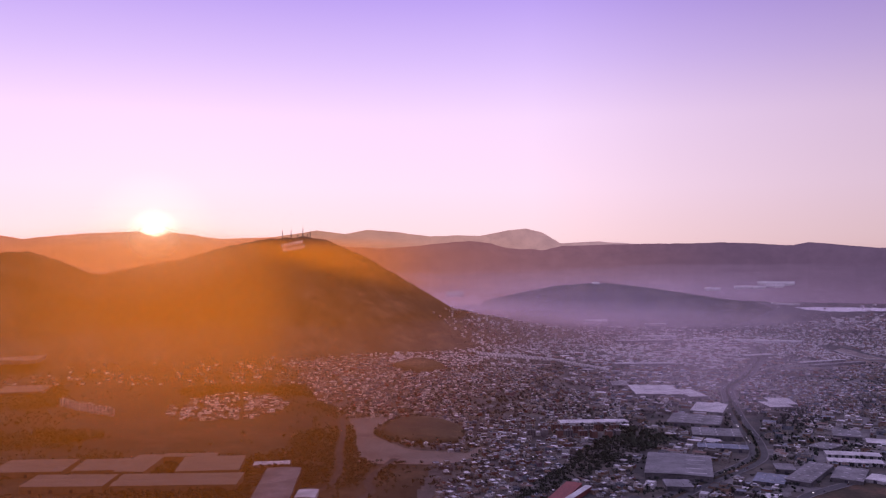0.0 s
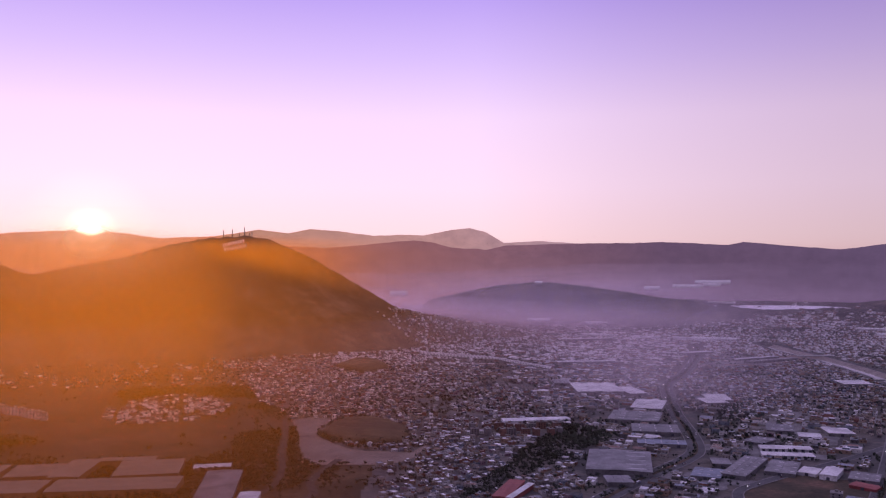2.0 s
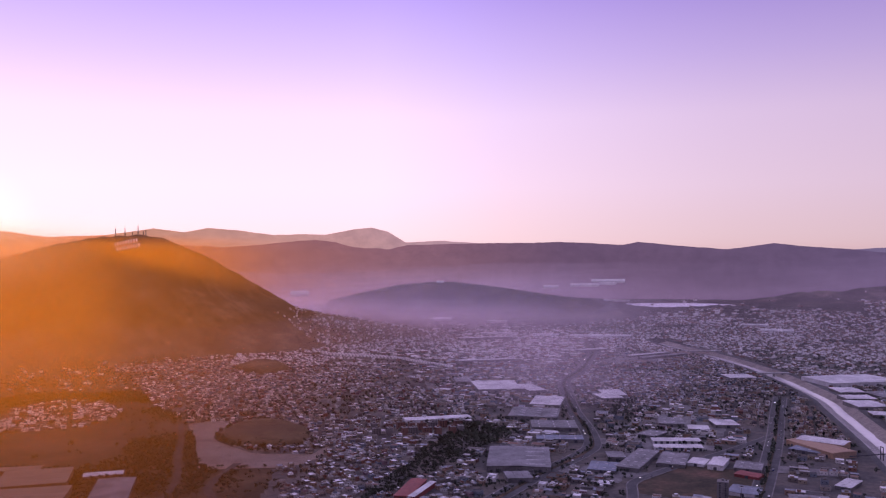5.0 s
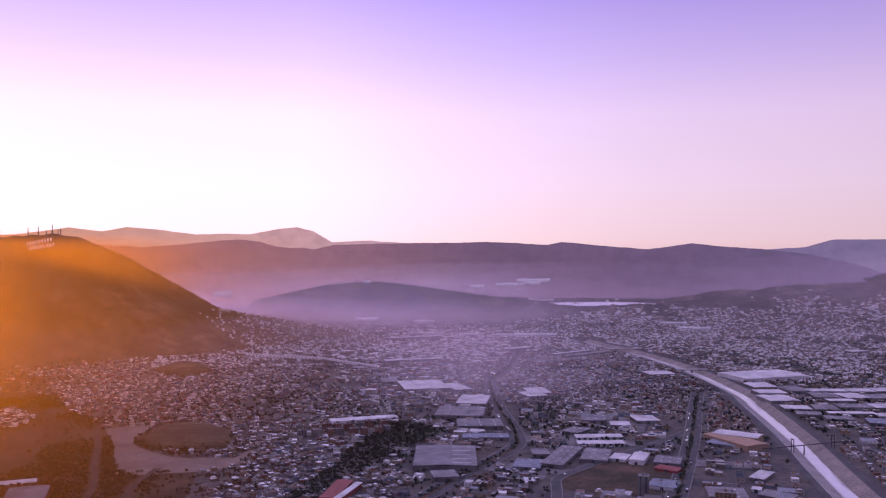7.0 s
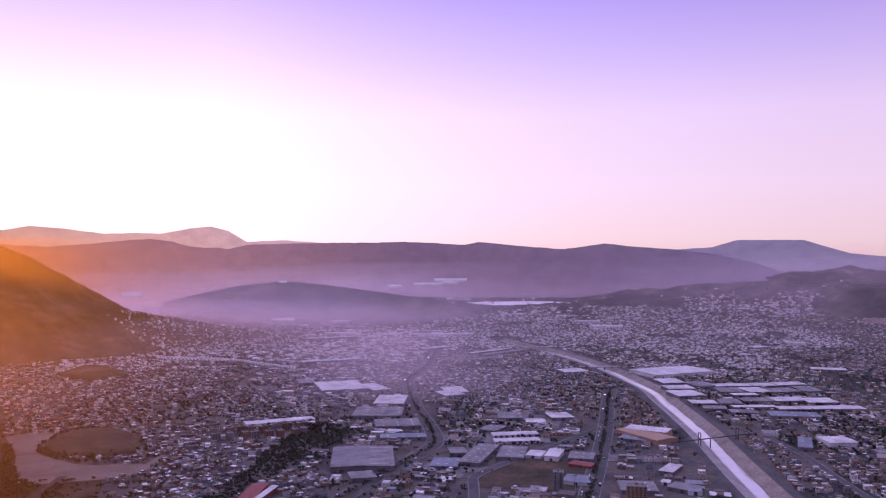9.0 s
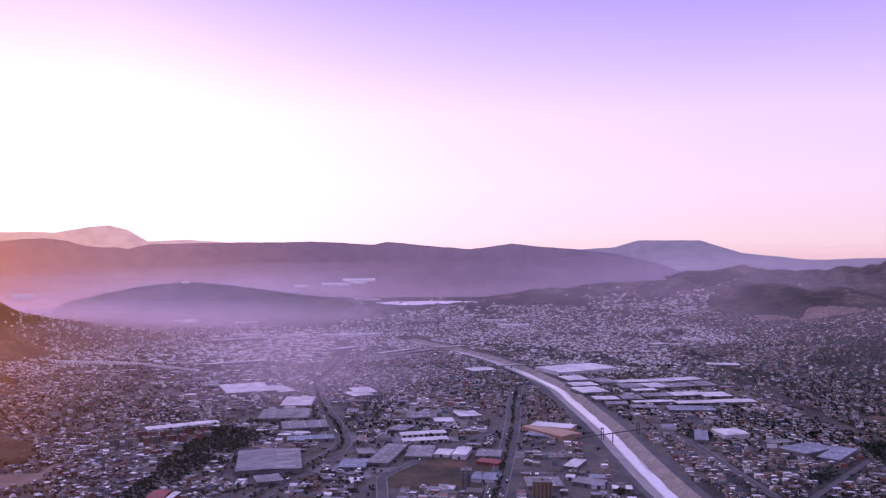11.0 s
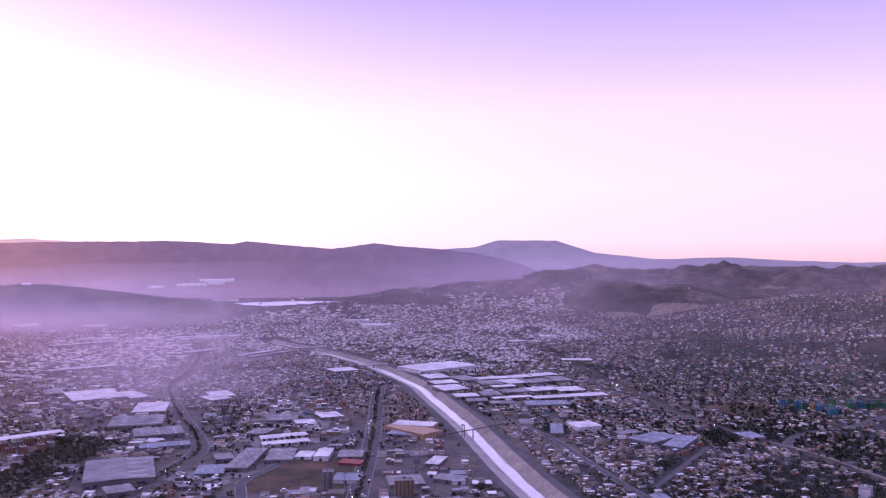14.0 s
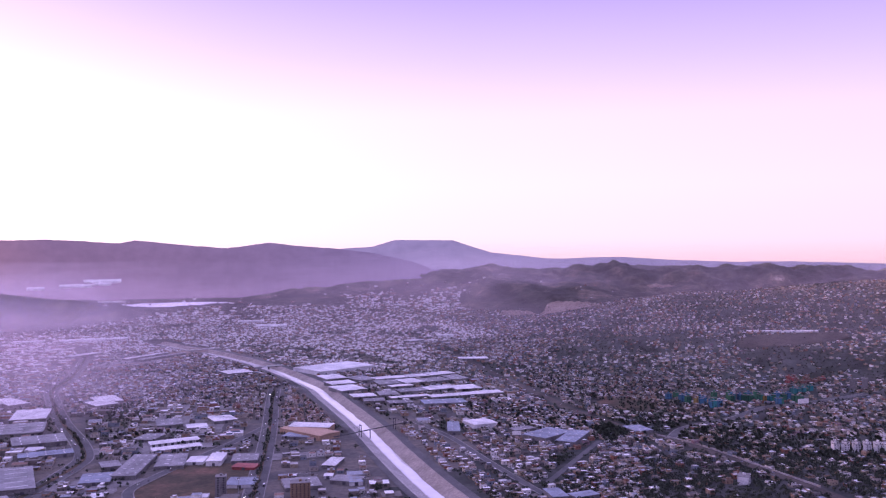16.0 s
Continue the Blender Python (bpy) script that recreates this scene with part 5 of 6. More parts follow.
def house(name, w, d, h, floors, seed):
    """One plastered flat-roofed house with parapet, roof slab, door, windows and a water tank."""
    q = random.Random(seed)
    t = thing(name, pose(0, 0, 0), "flat-roofed plaster house with small dark windows and a roof tank", "house", "houses near the viewpoint")
    bm = bmesh.new()
    box(bm, -w / 2, -d / 2, -2, w / 2, d / 2, h)
    if q.random() < 0.6:
        box(bm, -w / 2, -d / 2 - 2.2, -2, -w * 0.05, -d / 2, h * 0.55)
    part("wall", bm, M_house_near, t)
    bm = bmesh.new()
    for a in ((-w / 2, -d / 2, w / 2, -d / 2 + 0.2), (-w / 2, d / 2 - 0.2, w / 2, d / 2), (-w / 2, -d / 2 + 0.2, -w / 2 + 0.2, d / 2 - 0.2), (w / 2 - 0.2, -d / 2 + 0.2, w / 2, d / 2 - 0.2)):
        box(bm, a[0], a[1], h, a[2], a[3], h + 0.55)
    part("parapet", bm, M_house_near, t)
    part("roof", box(bmesh.new(), -w / 2 + 0.21, -d / 2 + 0.21, h, w / 2 - 0.21, d / 2 - 0.21, h + 0.12), M_house_near, t)
    if q.random() < 0.7:
        part("stair_head", box(bmesh.new(), -w * 0.35, -0.5, h + 0.12, -w * 0.35 + 2.4, 2.6, h + 2.4, 0.05), M_house_near, t)
    bm = bmesh.new()
    tube(bm, (w * 0.25, d * 0.2, h + 0.12), (w * 0.25, d * 0.2, h + 1.3), 0.6, 0.55, 8)
    tube(bm, (w * 0.25, d * 0.2, h + 1.3), (w * 0.25, d * 0.2, h + 1.6), 0.55, 0.2, 8)
    part("water_tank", bm, M_dark, t, "dark plastic water tank")
    part("door", box(bmesh.new(), w * 0.12, -d / 2 - 0.07, 0, w * 0.12 + 0.95, -d / 2 + 0.02, 2.05), M_bark, t, "brown door")
    for f in range(floors):
        for x, sy in ((w * 0.36, -1), (-w * 0.3, 1), (w * 0.2, 1)):
            part("window", box(bmesh.new(), x - 0.65, sy * (d / 2) - 0.05, f * 2.8 + 1.1, x + 0.65, sy * (d / 2) + 0.05, f * 2.8 + 2.2), M_glass, t)
    return t


PROTO = [house("house", 7.6, 9.5, 3.2, 1, 1), house("house", 7.2, 10.5, 5.9, 2, 2), house("house", 8.6, 9.0, 3.4, 1, 3), house("house", 8.0, 10.0, 6.1, 2, 5)]
used = set()
for i, (x, y, w, d, h, a) in enumerate(HOUSES[:NEAR_N]):
    k = (1, 3)[i % 2] if h > 4.5 else (0, 2)[i % 2]
    m = pose(x, y, ground_at(x, y), 0, 0, math.degrees(a) + 180 * (i % 3 == 0))
    if k in used:
        copy_thing(PROTO[k], m)
    else:
        used.add(k)
        PROTO[k].matrix_basis = m

# ---------------------------------------------------------------- white terraces under the hill
def terrace_house():
    """A small white house with a pitched roof."""
    t = thing("terrace_house", pose(0, 0, 0), "small whitewashed terrace house with a pale pitched roof", "house", "white terraces")
    part("wall", box(bmesh.new(), -3.4, -4.5, -2, 3.4, 4.5, 4.2), M_paint, t)
    bm = bmesh.new()
    v = [bm.verts.new(p) for p in ((-3.8, -4.9, 4.2), (3.8, -4.9, 4.2), (0, -4.9, 6.4), (-3.8, 4.9, 4.2), (3.8, 4.9, 4.2), (0, 4.9, 6.4))]
    for q in ((0, 1, 2), (5, 4, 3), (1, 4, 5, 2), (0, 2, 5, 3), (0, 3, 4, 1)):
        bm.faces.new([v[j] for j in q])
    bmesh.ops.recalc_face_normals(bm, faces=bm.faces[:])
    part("roof", bm, ROOF_MATS["white"], t)
    part("door", box(bmesh.new(), 0.8, -4.58, 0, 1.8, -4.48, 2.1), M_bark, t)
    part("window", box(bmesh.new(), -2.4, -4.58, 0.9, -0.8, -4.48, 2.2), M_glass, t)
    return t


TERRACE = terrace_house()
first_terrace = True
for p, q, n, rows in (((94, 2600), (285, 2470), 21, 3), ((300, 2452), (430, 2215), 24, 1)):
    for j in range(rows):
        for i in range(n):
            f = i / (n - 1)
            x, y = p[0] + (q[0] - p[0]) * f + j * 11, p[1] + (q[1] - p[1]) * f - j * 24
            m = pose(x, y, ground_at(x, y), 0, 0, math.degrees(math.atan2(q[1] - p[1], q[0] - p[0])))
            if first_terrace:
                TERRACE.matrix_basis, first_terrace = m, False
            else:
                copy_thing(TERRACE, m)

# ---------------------------------------------------------------- trees
def crown_cloud(n, seed, w=2.6, h=2.4, leaf=0.75, lift=4.2):
    """Many small leaf clumps scattered through an uneven crown."""
    q = np.random.default_rng(seed)
    lobes = q.normal(0, 0.45, (5, 3)) * [w * 0.8, w * 0.8, h * 0.6]
    c = lobes[q.integers(0, 5, n)] + q.normal(0, 0.42, (n, 3)) * [w, w, h] * 0.62
    c[:, 2] += lift
    u = q.normal(0, 1, (n, 3))
    u /= np.linalg.norm(u, axis=1)[:, None]
    v = np.cross(u, q.normal(0, 1, (n, 3)))
    v /= np.linalg.norm(v, axis=1)[:, None] + 1e-9
    s = leaf * q.uniform(0.6, 1.3, (n, 1))
    return np.stack([c - u * s, c - v * s * 0.7, c + u * s, c + v * s * 0.7], 1).reshape(-1, 3), np.arange(n * 4).reshape(-1, 4)


def scatter(n, box_, ok, seed):
    q = np.random.default_rng(seed)
    x, y = q.uniform(box_[0], box_[1], n), q.uniform(box_[2], box_[3], n)
    k = ok(x, y, q.random(n))
    return np.stack([x[k], y[k]], 1)


clear_roads = lambda x, y: np.all([away(x, y, pl) > half + 3 for pl, half, _ in ROADS.values()], axis=0) & (away(x, y, CANAL) > 48)


def off_halls(x, y):
    ok = np.ones(x.shape, bool)
    for cx, cy, hw, hd, ang in TAKEN:
        c, s = math.cos(radians(ang)), math.sin(radians(ang))
        ok &= ~((np.abs((x - cx) * c + (y - cy) * s) < hw + 3) & (np.abs(-(x - cx) * s + (y - cy) * c) < hd + 3))
    return ok


def on_plots(ok, x, y):
    """Of the points marked ok, those clear of roads and halls."""
    i = np.flatnonzero(ok)
    ok[i] &= clear_roads(x[i], y[i]) & off_halls(x[i], y[i])
    return ok


def town_trees(x, y, u):
    a, r = bearing(x, y), np.hypot(x, y)
    g = 0.5 + 1.5 * fbm(x, y, 150, 4)
    kind = np.array([DIST[i][3] for i in nearest(x, y)])
    p = np.where(kind == "g", 1.0, np.where(a > 42, 0.95, np.where(kind == "m", 0.7, 0.55))) * np.clip(g * 1.9 - 0.35, 0, 1)
    p = p * (1 - 0.75 * sstep(2900, 3700, r)) * np.interp(a, [18, 30], [1 - 0.8, 1.0]) ** sstep(2500, 2900, r)
    p = np.where((r > 2200) & (a > 22) & (fbm(x + 900, y, 170, 3) > 0.25), 0.8, p)
    p = np.where((x > 1490) & (x < 1880) & (np.abs(y - 850 + 0.5 * (x - 1640)) < 70), p * 0.35, p)
    return on_plots((u < p) & (a > -31) & (a < 75) & (r > 950) & (r < 3800), x, y) & ((hill_z(x, y) < 15) | ((a > -0.3) & (hill_z(x, y) < 105))) & ~inside(x, y, SAND) & ~inside(x, y, FIELD)


def grove_trees(x, y, u):
    a, r = bearing(x, y), np.hypot(x, y)
    g = (0.62 + 0.9 * fbm(x, y, 140, 4)) * (1 - sstep(1250, 1900, r)) * sstep(46, 56, a)
    return on_plots((u < np.clip(g, 0.0, 1)) & (a > 46) & (a < 75) & (r > 950) & (r < 1900), x, y) & ~inside(x, y, DIRT)


def wood_trees(x, y, u):
    a, r = bearing(x, y), np.hypot(x, y)
    p = np.where(np.any([inside(x, y, w) for w in WOODS[:-1]], axis=0), 0.95, 0.0)
    p = np.where(inside(x, y, WOODS[-1]), np.clip(0.3 + 2.2 * fbm(x, y, 60, 3), 0, 0.9), p)
    left = (settled(x, y) < 0.01) & (r < 2350) & (x < -10)
    p = np.where(left, np.clip(6.0 * fbm(x, y, 170, 4) - 0.15, 0, 0.95), p)
    p = np.where(inside(x, y, MOUND), np.clip(0.45 + 3 * fbm(x, y, 50, 3), 0.1, 0.9), p)
    return on_plots((u < p) & (a > -31) & (r > 930) & ~inside(x, y, SAND), x, y)


TREES = np.vstack([scatter(105000, (-1300, 3500, 300, 3900), town_trees, 21), scatter(46000, (-1250, 0, 900, 2350), wood_trees, 22), scatter(4600, (40, 440, 980, 1500), wood_trees, 23), scatter(6500, (900, 1650, 450, 900), wood_trees, 24), scatter(2400, (540, 780, 1360, 1760), wood_trees, 25), scatter(23000, (750, 1850, 300, 1300), grove_trees, 26)])
med = []
for pl, half, mid in ROADS.values():
    if mid:
        q = line(pl[::6], 7.0)
        q = q[rg.random(len(q)) < 0.8]
        med.append(q + rg.normal(0, 1.2, q.shape))
TREES = np.vstack(med + [TREES])
TREES = TREES[np.argsort(np.hypot(TREES[:, 0], TREES[:, 1]))]
N_TREE = 120
CL = [crown_cloud(52, s, leaf=0.72) for s in (1, 2, 3, 4)]
CF = [crown_cloud(14, s, w=2.8, h=2.4, leaf=1.5) for s in (5, 6, 7, 8)]
CG = [crown_cloud(7, s, w=2.9, h=2.4, leaf=2.1) for s in (9, 10, 11, 12)]


def tree_proto(k):
    t = thing("tree", pose(0, 0, 0), "dark dusty street tree with a ragged crown", "tree", "trees near the viewpoint")
    bm = bmesh.new()
    tube(bm, (0, 0, -0.5), (0.1, 0, 3.0), 0.24, 0.16, 7)
    for dx, dy in ((0.9, 0.3), (-0.7, 0.6), (-0.1, -0.9)):
        tube(bm, (0.1, 0, 2.8), (dx, dy, 4.4), 0.12, 0.05, 5)
    part("trunk", bm, M_bark, t)
    V, F = crown_cloud(240, 40 + k, leaf=0.42)
    c = mesh_np("crown", V, F, [M_leaf])
    c.parent = t
    return t


TP = [tree_proto(k) for k in range(3)]
for i, (x, y) in enumerate(TREES[:N_TREE]):
    m = pose(x, y, ground_at(x, y), 0, 0, i * 77 % 360)
    t = TP[i] if i < 3 else copy_thing(TP[i % 3], m)
    t.matrix_basis = m
    s = 0.9 + 0.8 * ((i * 37) % 11) / 11
    t.scale = (s, s, s)


def tree_stuff(P, seed, label, clouds):
    q = np.random.default_rng(seed)
    zb = land_z(P[:, 0], P[:, 1])
    Vs, Fs, base = [], [], 0
    kind = q.integers(0, 4, len(P))
    sc = q.uniform(0.7, 1.5, len(P)) * (1 - 0.35 * sstep(1600, 2600, np.hypot(P[:, 0], P[:, 1])))
    for k in range(4):
        m = kind == k
        V, F = clouds[k]
        X = V[None] * sc[m][:, None, None] + np.column_stack([P[m], zb[m] - 0.6])[:, None, :]
        Vs.append(X.reshape(-1, 3))
        Fs.append((F[None] + (np.arange(m.sum()) * len(V))[:, None, None]).reshape(-1, 4) + base)
        base += m.sum() * len(V)
    return tagged(mesh_np("trees", np.vstack(Vs), np.vstack(Fs), [M_leaf]), label, "trees", kind="stuff")


rest = TREES[N_TREE:]
ra_ = bearing(rest[:, 0], rest[:, 1])
for j, (lo, hi) in enumerate(((-40, 0), (0, 25), (25, 45), (45, 90))):
    for r0, r1, clouds in ((0, 1350, CL), (1350, 2100, CF), (2100, 5000, CG)):
        rr_ = np.hypot(rest[:, 0], rest[:, 1])
        k = (ra_ >= lo) & (ra_ < hi) & (rr_ >= r0) & (rr_ < r1)
        tree_stuff(rest[k], 60 + j, "dark dusty trees and scrub between the houses", clouds)

# ---------------------------------------------------------------- bridges, masts, signs
def pipe_bridge():
    t = thing("pipe_bridge", pose(880, 1100, 0, 0, 0, 4), "thin steel pipe bridge on tall portal towers over the canal", "bridge")
    bm = bmesh.new()
    tube(bm, (-82, 0, 9), (82, 0, 9), 0.9, sides=10)
    part("pipe", bm, M_dark, t)
    part("walkway", box(bmesh.new(), -82, 1.0, 8.6, 82, 2.4, 8.8), M_dark, t)
    for x, h in ((-26, 20), (52, 20)):
        for y in (-2.2, 3.2):
            bm = bmesh.new()
            tube(bm, (x, y, -7), (x, y, h), 0.7, 0.55, 8)
            part("tower_leg", bm, M_dark, t)
        part("crossbeam", box(bmesh.new(), x - 0.6, -2.2, h - 1.2, x + 0.6, 3.2, h), M_dark, t)
    for y in (-2.2, 3.2):
        for a, b in (((-80, 9), (-26, 19.5)), ((52, 19.5), (82, 9))):
            bm = bmesh.new()
            tube(bm, (a[0], y, a[1]), (b[0], y, b[1]), 0.14, sides=5)
            part("stay_cable", bm, M_dark, t)
    bm = bmesh.new()
    tube(bm, (-4, 0.5, -7), (-4, 0.5, 8.4), 1.0, 0.9, 8)
    part("pier", bm, ROOF_MATS["concrete"], t)


pipe_bridge()


def road_bridge(x, y, ang, length, width):
    t = thing("road_bridge", pose(x, y, 0, 0, 0, ang), "low concrete road bridge across the canal", "bridge")
    part("deck", box(bmesh.new(), -length / 2, -width / 2, 0.8, length / 2, width / 2, 2.2, 0.1), ROOF_MATS["concrete"], t)
    for y0 in (-width / 2 + 0.2, width / 2 - 0.2):
        part("parapet", box(bmesh.new(), -length / 2, y0 - 0.2, 2.2, length / 2, y0 + 0.2, 3.3, 0.05), M_paint, t)
    for k in (-0.25, 0.0, 0.25):
        part("pier", box(bmesh.new(), k * length - 0.8, -width / 2 + 1, -7, k * length + 0.8, width / 2 - 1, 0.8, 0.1), ROOF_MATS["concrete"], t)


road_bridge(1206, 1945, -12, 84, 12)
road_bridge(1257, 2430, -4, 84, 14)


def antenna(x, y, h, dishes):
    z = ground_at(x, y)
    t = thing("antenna_mast", pose(x, y, z), "slender lattice antenna mast on the hilltop", "antenna mast", "hilltop masts")
    w = 1.7
    for a in range(3):
        c, s = math.cos(a * 2.094), math.sin(a * 2.094)
        bm = bmesh.new()
        tube(bm, (c * w, s * w, -3), (c * 0.6, s * 0.6, h), 0.8, 0.6, 5)
        part("leg", bm, M_dark, t)
    bm = bmesh.new()
    n = int(h / 5)
    for k in range(n):
        for a in range(3):
            f, g = k / n, (k + 1) / n
            p = (math.cos(a * 2.094) * (w + (0.5 - w) * f), math.sin(a * 2.094) * (w + (0.5 - w) * f), h * f)
            q = (math.cos((a + 1) * 2.094) * (w + (0.5 - w) * g), math.sin((a + 1) * 2.094) * (w + (0.5 - w) * g), h * g)
            tube(bm, p, q, 0.4, sides=4)
    part("bracing", bm, M_dark, t)
    bm = bmesh.new()
    tube(bm, (0, 0, h - 1), (0, 0, h + 6), 0.4, 0.2, 5)
    part("whip", bm, M_dark, t)
    for k in range(dishes):
        bm = bmesh.new()
        tube(bm, (0, -1.2, h * (0.5 + 0.14 * k)), (0, -2.0, h * (0.5 + 0.14 * k)), 0.3, 1.5, 10)
        part("dish", bm, M_paint, t, "white round dish")


for az, r, h, nd in ((-10.76, 3040, 30, 1), (-10.2, 3060, 24, 2), (-9.75, 3070, 20, 0), (-9.42, 3055, 30, 2), (-9.1, 3065, 22, 1), (-8.95, 3050, 20, 1)):
    antenna((r - 36) * math.sin(radians(az)), (r - 36) * math.cos(radians(az)), h * 1.2, nd)


def hill_sign():
    """Whitewashed stones on the slope: a patch of short bars."""
    t = thing("hillside_sign", pose(0, 0, 0), "whitewashed stone sign laid on the hill slope", "hillside sign")
    for row, (r, a0, a1) in enumerate(((2982, -10.78, -9.5), (2960, -10.66, -9.35))):
        for k in range(9):
            a = radians(a0 + (a1 - a0) * k / 8)
            bm = bmesh.new()
            vs = []
            for dr, da in ((-7, -0.0008), (-7, 0.0008), (7, 0.0008), (7, -0.0008)):
                x, y = (r + dr) * math.sin(a + da), (r + dr) * math.cos(a + da)
                z = ground_at(x, y)
                vs.append((bm.verts.new((x, y, z + 0.2)), bm.verts.new((x, y, z + 1.6))))
            bm.faces.new([v[1] for v in vs])
            for i in range(4):
                j = (i + 1) % 4
                bm.faces.new([vs[i][0], vs[j][0], vs[j][1], vs[i][1]])
            bmesh.ops.recalc_face_normals(bm, faces=bm.faces[:])
            part("bar", bm, M_paint, t)


hill_sign()


def high_mast(x, y, h=28):
    t = thing("high_mast_lamp", pose(x, y, ground_at(x, y)), "tall grey floodlight mast beside the canal", "floodlight mast")
    bm = bmesh.new()
    tube(bm, (0, 0, -1), (0, 0, h), 0.5, 0.25, 10)
    part("pole", bm, M_metal, t)
    bm = bmesh.new()
    tube(bm, (0, 0, h - 0.4), (0, 0, h + 0.3), 2.2, 2.2, 12)
    part("head_frame", bm, M_dark, t)
    for k in range(6):
        a = k * math.pi / 3
        part("floodlight", box(bmesh.new(), 2.2 * math.cos(a) - 0.5, 2.2 * math.sin(a) - 0.5, h - 1.0, 2.2 * math.cos(a) + 0.5, 2.2 * math.sin(a) + 0.5, h - 0.3, 0.05), M_paint, t)


high_mast(640, 812)
high_mast(534, 930, 24)


def billboard(x, y, ang, w, h):
    t = thing("billboard", pose(x, y, ground_at(x, y), 0, 0, ang), "white advertising board on steel posts beside the road", "billboard")
    part("panel", box(bmesh.new(), -w / 2, -0.3, 9, w / 2, 0.3, 9 + h, 0.05), M_paint, t)
    for k in (-0.3, 0.3):
        bm = bmesh.new()
        tube(bm, (k * w, 0, -1), (k * w, 0, 9.2), 0.4, sides=8)
        part("post", bm, M_dark, t)


billboard(1640, 712, -25, 26, 9)
billboard(1020, 905, -40, 14, 6)

# ---------------------------------------------------------------- street lamps and traffic
def lamp_proto():
    t = thing("street_lamp", pose(0, 0, 0), "grey twin-arm street lamp on the median", "street lamp", "boulevard lamps")
    bm = bmesh.new()
    tube(bm, (0, 0, 0), (0, 0, 10), 0.16, 0.09, 7)
    part("pole", bm, M_metal, t)
    for s in (-1, 1):
        bm = bmesh.new()
        tube(bm, (0, 0, 9.8), (s * 2.2, 0, 10.4), 0.07, 0.05, 5)
        arm = part("arm", bm, M_metal, t)
        part("lantern", box(bmesh.new(), s * 2.2 - 0.4, -0.18, 10.3, s * 2.2 + 0.4, 0.18, 10.5, 0.04), M_dark, arm)
    return t


LP = lamp_proto()
done = False
for pl, gap in ((ROAD_A, 46), (ROAD_B, 40)):
    q = line(pl[::5], 6.0)
    d = np.cumsum(np.r_[0, np.linalg.norm(np.diff(q, axis=0), axis=1)])
    nn = side(q)
    for s in np.arange(20, d[-1] - 20, gap):
        i = int(np.searchsorted(d, s))
        m = pose(q[i, 0], q[i, 1], ground_at(*q[i]) + 1.0, 0, 0, math.degrees(math.atan2(nn[i, 1], nn[i, 0])))
        if done:
            copy_thing(LP, m)
        else:
            LP.matrix_basis, done = m, True

M_car = building_mat("car_paint", [(0.0, (0.62, 0.62, 0.63)), (0.3, (0.05, 0.05, 0.055)), (0.5, (0.30, 0.30, 0.32)), (0.68, (0.30, 0.03, 0.03)), (0.8, (0.05, 0.08, 0.20)), (0.88, (0.72, 0.71, 0.68))],
                     [(0.0, (0.62, 0.62, 0.63)), (0.3, (0.05, 0.05, 0.055)), (0.5, (0.30, 0.30, 0.32)), (0.8, (0.72, 0.71, 0.68))], True)
M_car.node_tree.nodes["Principled BSDF"].inputs["Roughness"].default_value = 0.3
M_lit = bpy.data.materials.new("lit_headlight")
M_lit.use_nodes = True
M_lit.node_tree.nodes["Principled BSDF"].inputs["Emission Color"].default_value = (1.0, 0.93, 0.85, 1)
M_lit.node_tree.nodes["Principled BSDF"].inputs["Emission Strength"].default_value = 14.0


def car_proto(kind):
    L, W, H = {"car": (4.4, 1.8, 1.45), "van": (5.4, 2.0, 2.2), "truck": (9.5, 2.5, 3.4)}[kind]
    t = thing(kind, pose(0, 0, 0), {"car": "small saloon car on the road", "van": "boxy delivery van on the road", "truck": "lorry with a tall box body on the road"}[kind], kind, "traffic")
    bm = bmesh.new()
    if kind == "car":
        box(bm, -L / 2, -W / 2, 0.3, L / 2, W / 2, 0.85, 0.12)
        part("body", bm, M_car, t)
        bm = bmesh.new()
        box(bm, -L * 0.28, -W * 0.44, 0.86, L * 0.2, W * 0.44, H, 0.25)
        part("cabin", bm, M_glass, t, "dark glazed cabin")
    else:
        box(bm, -L / 2, -W / 2, 0.45, L * 0.25, W / 2, H, 0.1)
        part("body", bm, M_car, t)
        bm = bmesh.new()
        box(bm, L * 0.26, -W * 0.48, 0.45, L / 2, W * 0.48, H * 0.8, 0.15)
        part("cabin", bm, M_car, t)
        part("windscreen", box(bmesh.new(), L / 2 - 0.05, -W * 0.4, H * 0.45, L / 2 + 0.03, W * 0.4, H * 0.7), M_glass, t)
    for x in (-L * 0.3, L * 0.32):
        for y in (-W / 2 + 0.1, W / 2 - 0.1):
            bm = bmesh.new()
            tube(bm, (x, y - 0.12, 0.33), (x, y + 0.12, 0.33), 0.33, sides=9)
            part("wheel", bm, M_dark, t)
    for y in (-W * 0.35, W * 0.35):
        part("headlight", box(bmesh.new(), L / 2 - 0.04, y - 0.18, 0.6, L / 2 + 0.05, y + 0.18, 0.78), M_lit, t, "switched-on headlight")
    return t


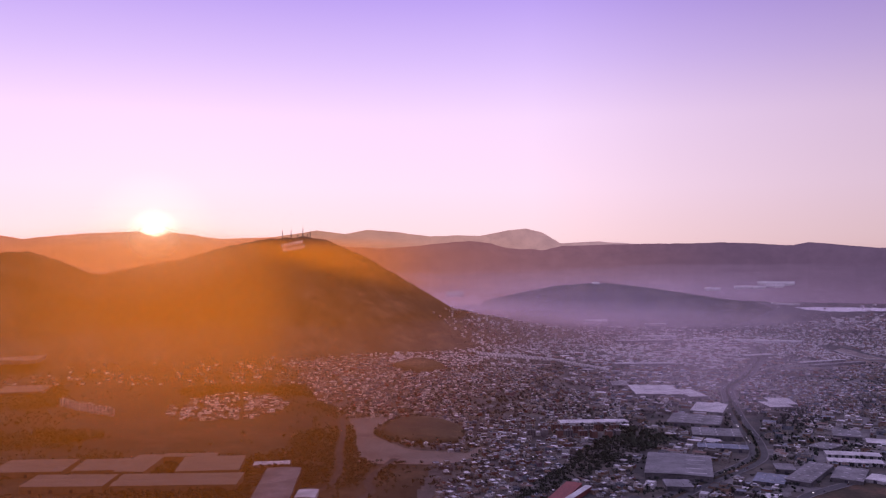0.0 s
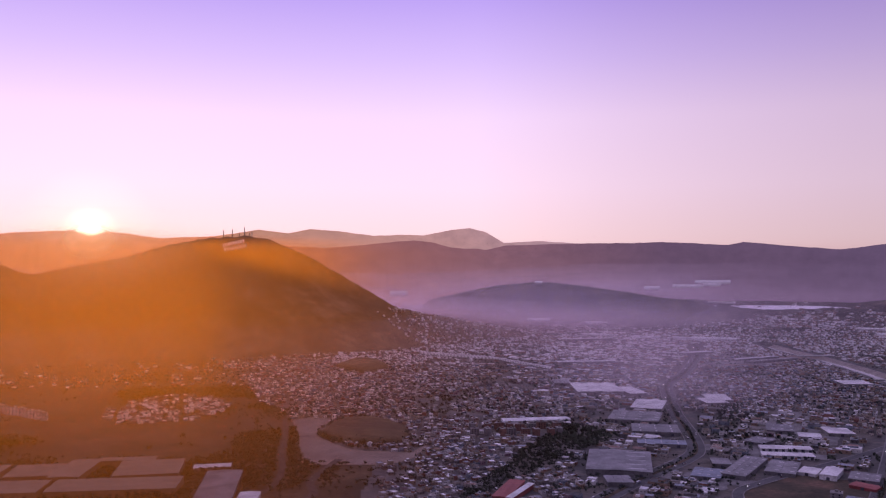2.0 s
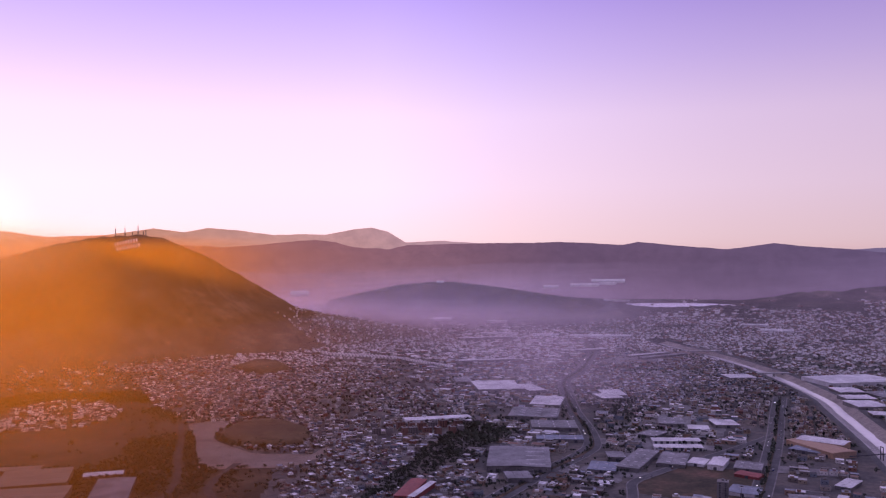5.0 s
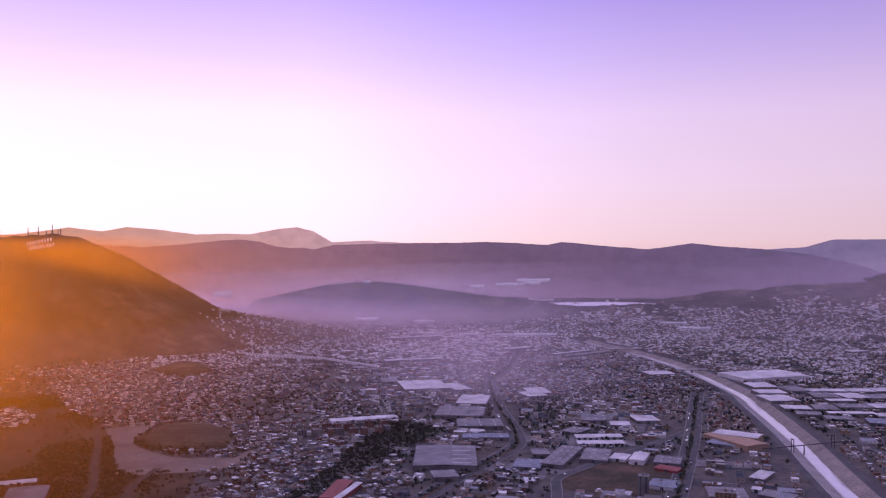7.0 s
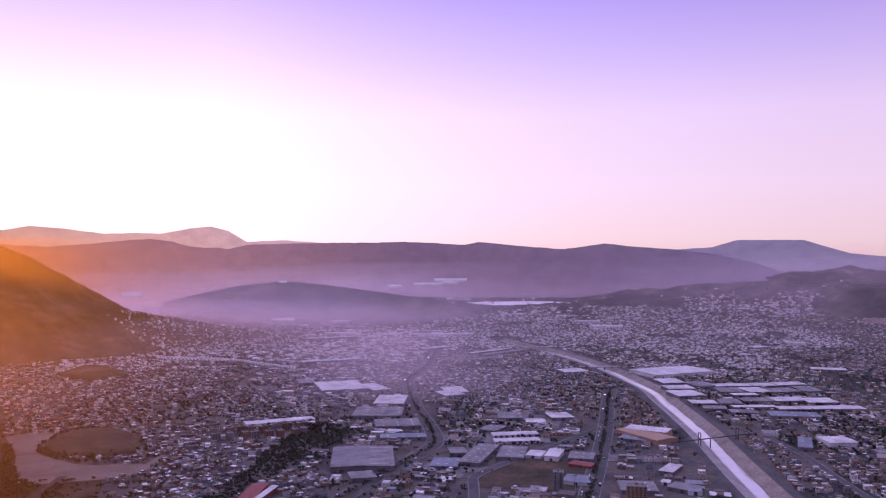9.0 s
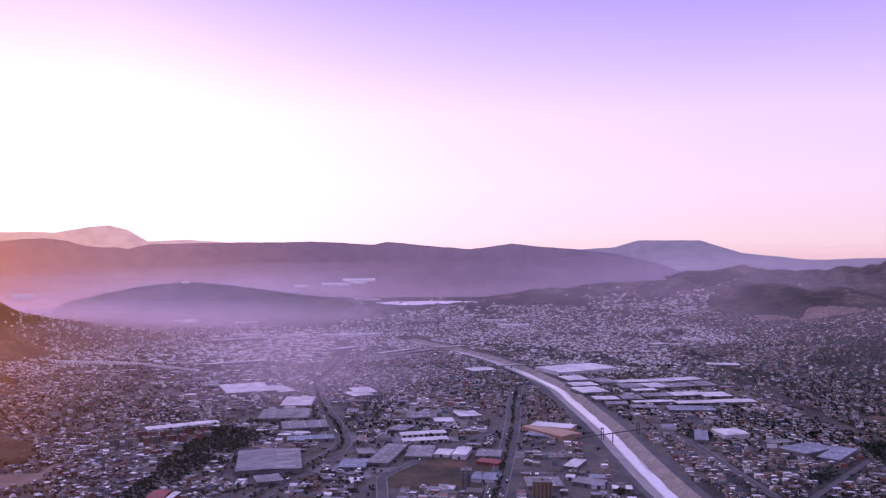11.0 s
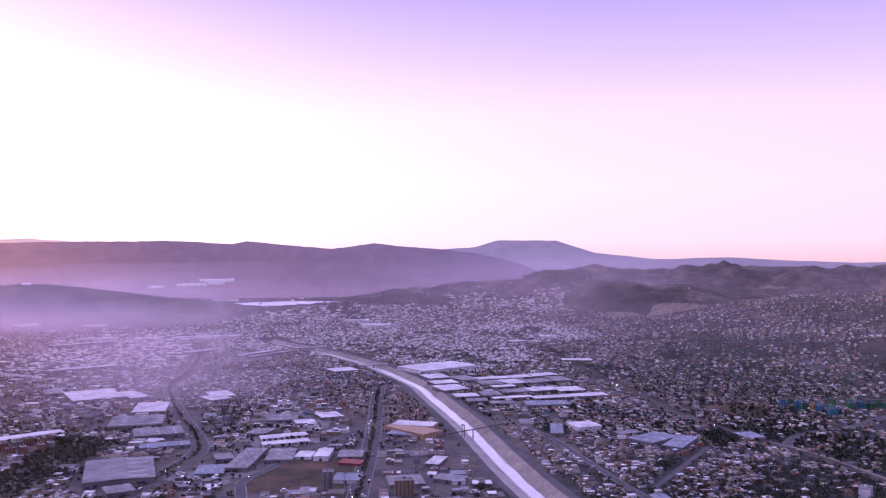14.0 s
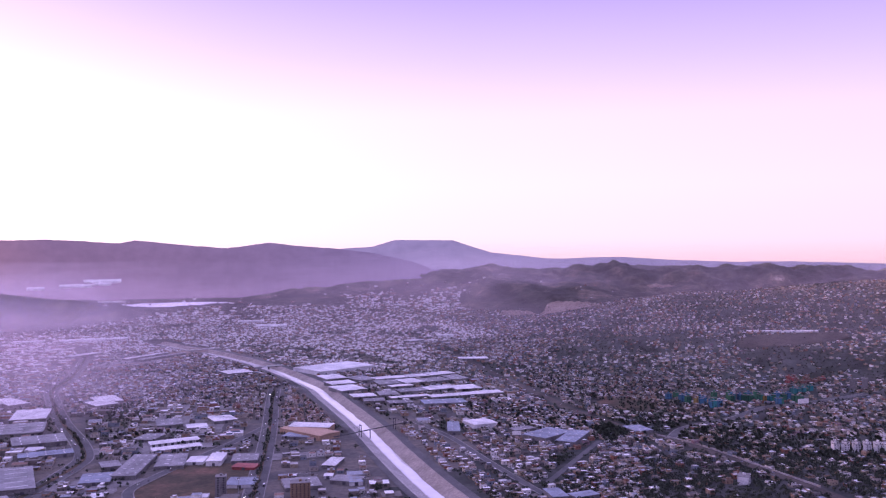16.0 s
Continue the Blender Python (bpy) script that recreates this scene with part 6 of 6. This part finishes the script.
CARS = {k: car_proto(k) for k in ("car", "van", "truck")}
fresh = set(CARS)
rc = random.Random(12)
for pl, half, mid, n in ((ROAD_A, 13, 6.5, 60), (ROAD_B, 12.5, 5.5, 34), (ROAD_D, 9, 0, 22), (ROAD_C, 6, 0, 6)):
    q = line(pl[::5], 4.0)
    nn = side(q)
    for _ in range(n):
        i = rc.randrange(4, len(q) - 4)
        r = math.hypot(*q[i])
        if r < 980:
            continue
        sgn = rc.choice((1, -1))
        o = sgn * rc.uniform(mid / 2 + 1.8, half - 1.8)
        x, y = q[i] + nn[i] * o
        d = q[i + 1] - q[i - 1]
        ang = math.degrees(math.atan2(d[1], d[0])) + (0 if sgn > 0 else 180)
        k = rc.choices(("car", "van", "truck"), (8, 2, 1))[0]
        m = pose(x, y, float(base_z(np.array([x]), np.array([y]))[0]) + 0.82, 0, 0, ang)
        if k in fresh:
            fresh.discard(k)
            CARS[k].matrix_basis = m
        else:
            copy_thing(CARS[k], m)

# ---------------------------------------------------------------- far details
def far_at(x, y):
    return max(ground_at(x, y), float(flank_z(np.array([x]), np.array([y]))[0]))


def slab_at(az0, az1, r, depth, h, mat, name, label, cat, lift=0.0):
    """A long low roof or cut bank seen across the valley."""
    a = np.radians(np.linspace(az0, az1, 9))
    t = thing(name, pose(0, 0, 0), label, cat)
    bm = bmesh.new()
    rows = []
    for rr in (r, r + depth):
        for top in (0, 1):
            rows.append([bm.verts.new((rr * math.sin(v), rr * math.cos(v), far_at(rr * math.sin(v), rr * math.cos(v)) + lift + (h if top else -4))) for v in a])
    for i in range(len(a) - 1):
        for p, q in ((0, 1), (1, 3), (3, 2)):
            bm.faces.new([rows[p][i], rows[p][i + 1], rows[q][i + 1], rows[q][i]])
    bmesh.ops.recalc_face_normals(bm, faces=bm.faces[:])
    part("roof", bm, mat, t)
    return t


for az0, az1, r, dep in ((19.0, 20.9, 4362, 14), (20.4, 22.6, 4392, 16), (20.9, 22.0, 4376, 10), (17.2, 18.2, 4352, 12), (10.0, 10.5, 3870, 16), (21.2, 22.9, 4190, 22)):
    slab_at(az0, az1, r, dep, 6, M_paint, "greenhouse", "long pale greenhouse roof far across the valley", "greenhouse")
for az0, az1, r, dep in ((9.5, 11.0, 3560, 30), (13.4, 14.8, 3500, 26), (16.5, 18.2, 3080, 40), (13.0, 15.5, 3120, 36), (19.0, 23.0, 3060, 40), (30.0, 31.5, 3420, 30), (31.0, 33.0, 3300, 36), (43.0, 44.2, 3000, 30), (0.2, 1.4, 4180, 24)):
    slab_at(az0, az1, r, dep, 8, ROOF_MATS["white"], "distant_hall", "pale flat-roofed hall in the misty distance", "hall")


slab_at(63.2, 67.4, 2705, 14, 4, ROOF_MATS["white"], "distant_hall", "row of low pale sheds along a bare terrace", "hall")


def cut_bank(az0, az1, r0, r1, label):
    """A bare cut slope with erosion ribs, lying on the hillside."""
    a = np.arange(az0, az1, 0.05)
    k = np.linspace(0, 1, 16)
    A, K = np.meshgrid(np.radians(a), k)
    f = (a - az0) / (az1 - az0)
    lo = r0 + 30 * np.abs(f - 0.3) + 14 * fbm(a * 9, a * 0, 2.0, 3)
    hi = lo + (r1 - r0) * np.interp(f, [0, 0.12, 0.3, 0.8, 1], [0.1, 0.8, 1.0, 0.6, 0.1]) * (1 + 0.10 * fbm(a * 12, a * 0 + 3, 2.0, 3))
    rr = lo[None] * (1 - K) + hi[None] * K
    X, Y = rr * np.sin(A), rr * np.cos(A)
    Z = base_z(X, Y) + 1.5 + 2.5 * np.abs(np.sin(np.degrees(A) * 9 + 2 * fbm(np.degrees(A) * 4, K * 2, 1.0, 2)))
    n, m = A.shape
    i = np.arange((n - 1) * m).reshape(n - 1, m)[:, :-1].ravel()
    tagged(mesh_np("cut_bank", np.stack([X.ravel(), Y.ravel(), Z.ravel()], 1), np.stack([i, i + 1, i + m + 1, i + m], 1)[:, ::-1], [M_sand], None, True), label, "cut bank", kind="structure")


cut_bank(50.0, 54.0, 3540, 3760, "pale eroded cut bank in the brown hills")
cut_bank(47.2, 49.8, 3560, 3680, "small bare cut slope in the brown hills")
cut_bank(44.6, 47.0, 4080, 4140, "small bare cut slope in the brown hills")
cut_bank(57.0, 59.0, 4080, 4120, "small bare cut slope in the brown hills")
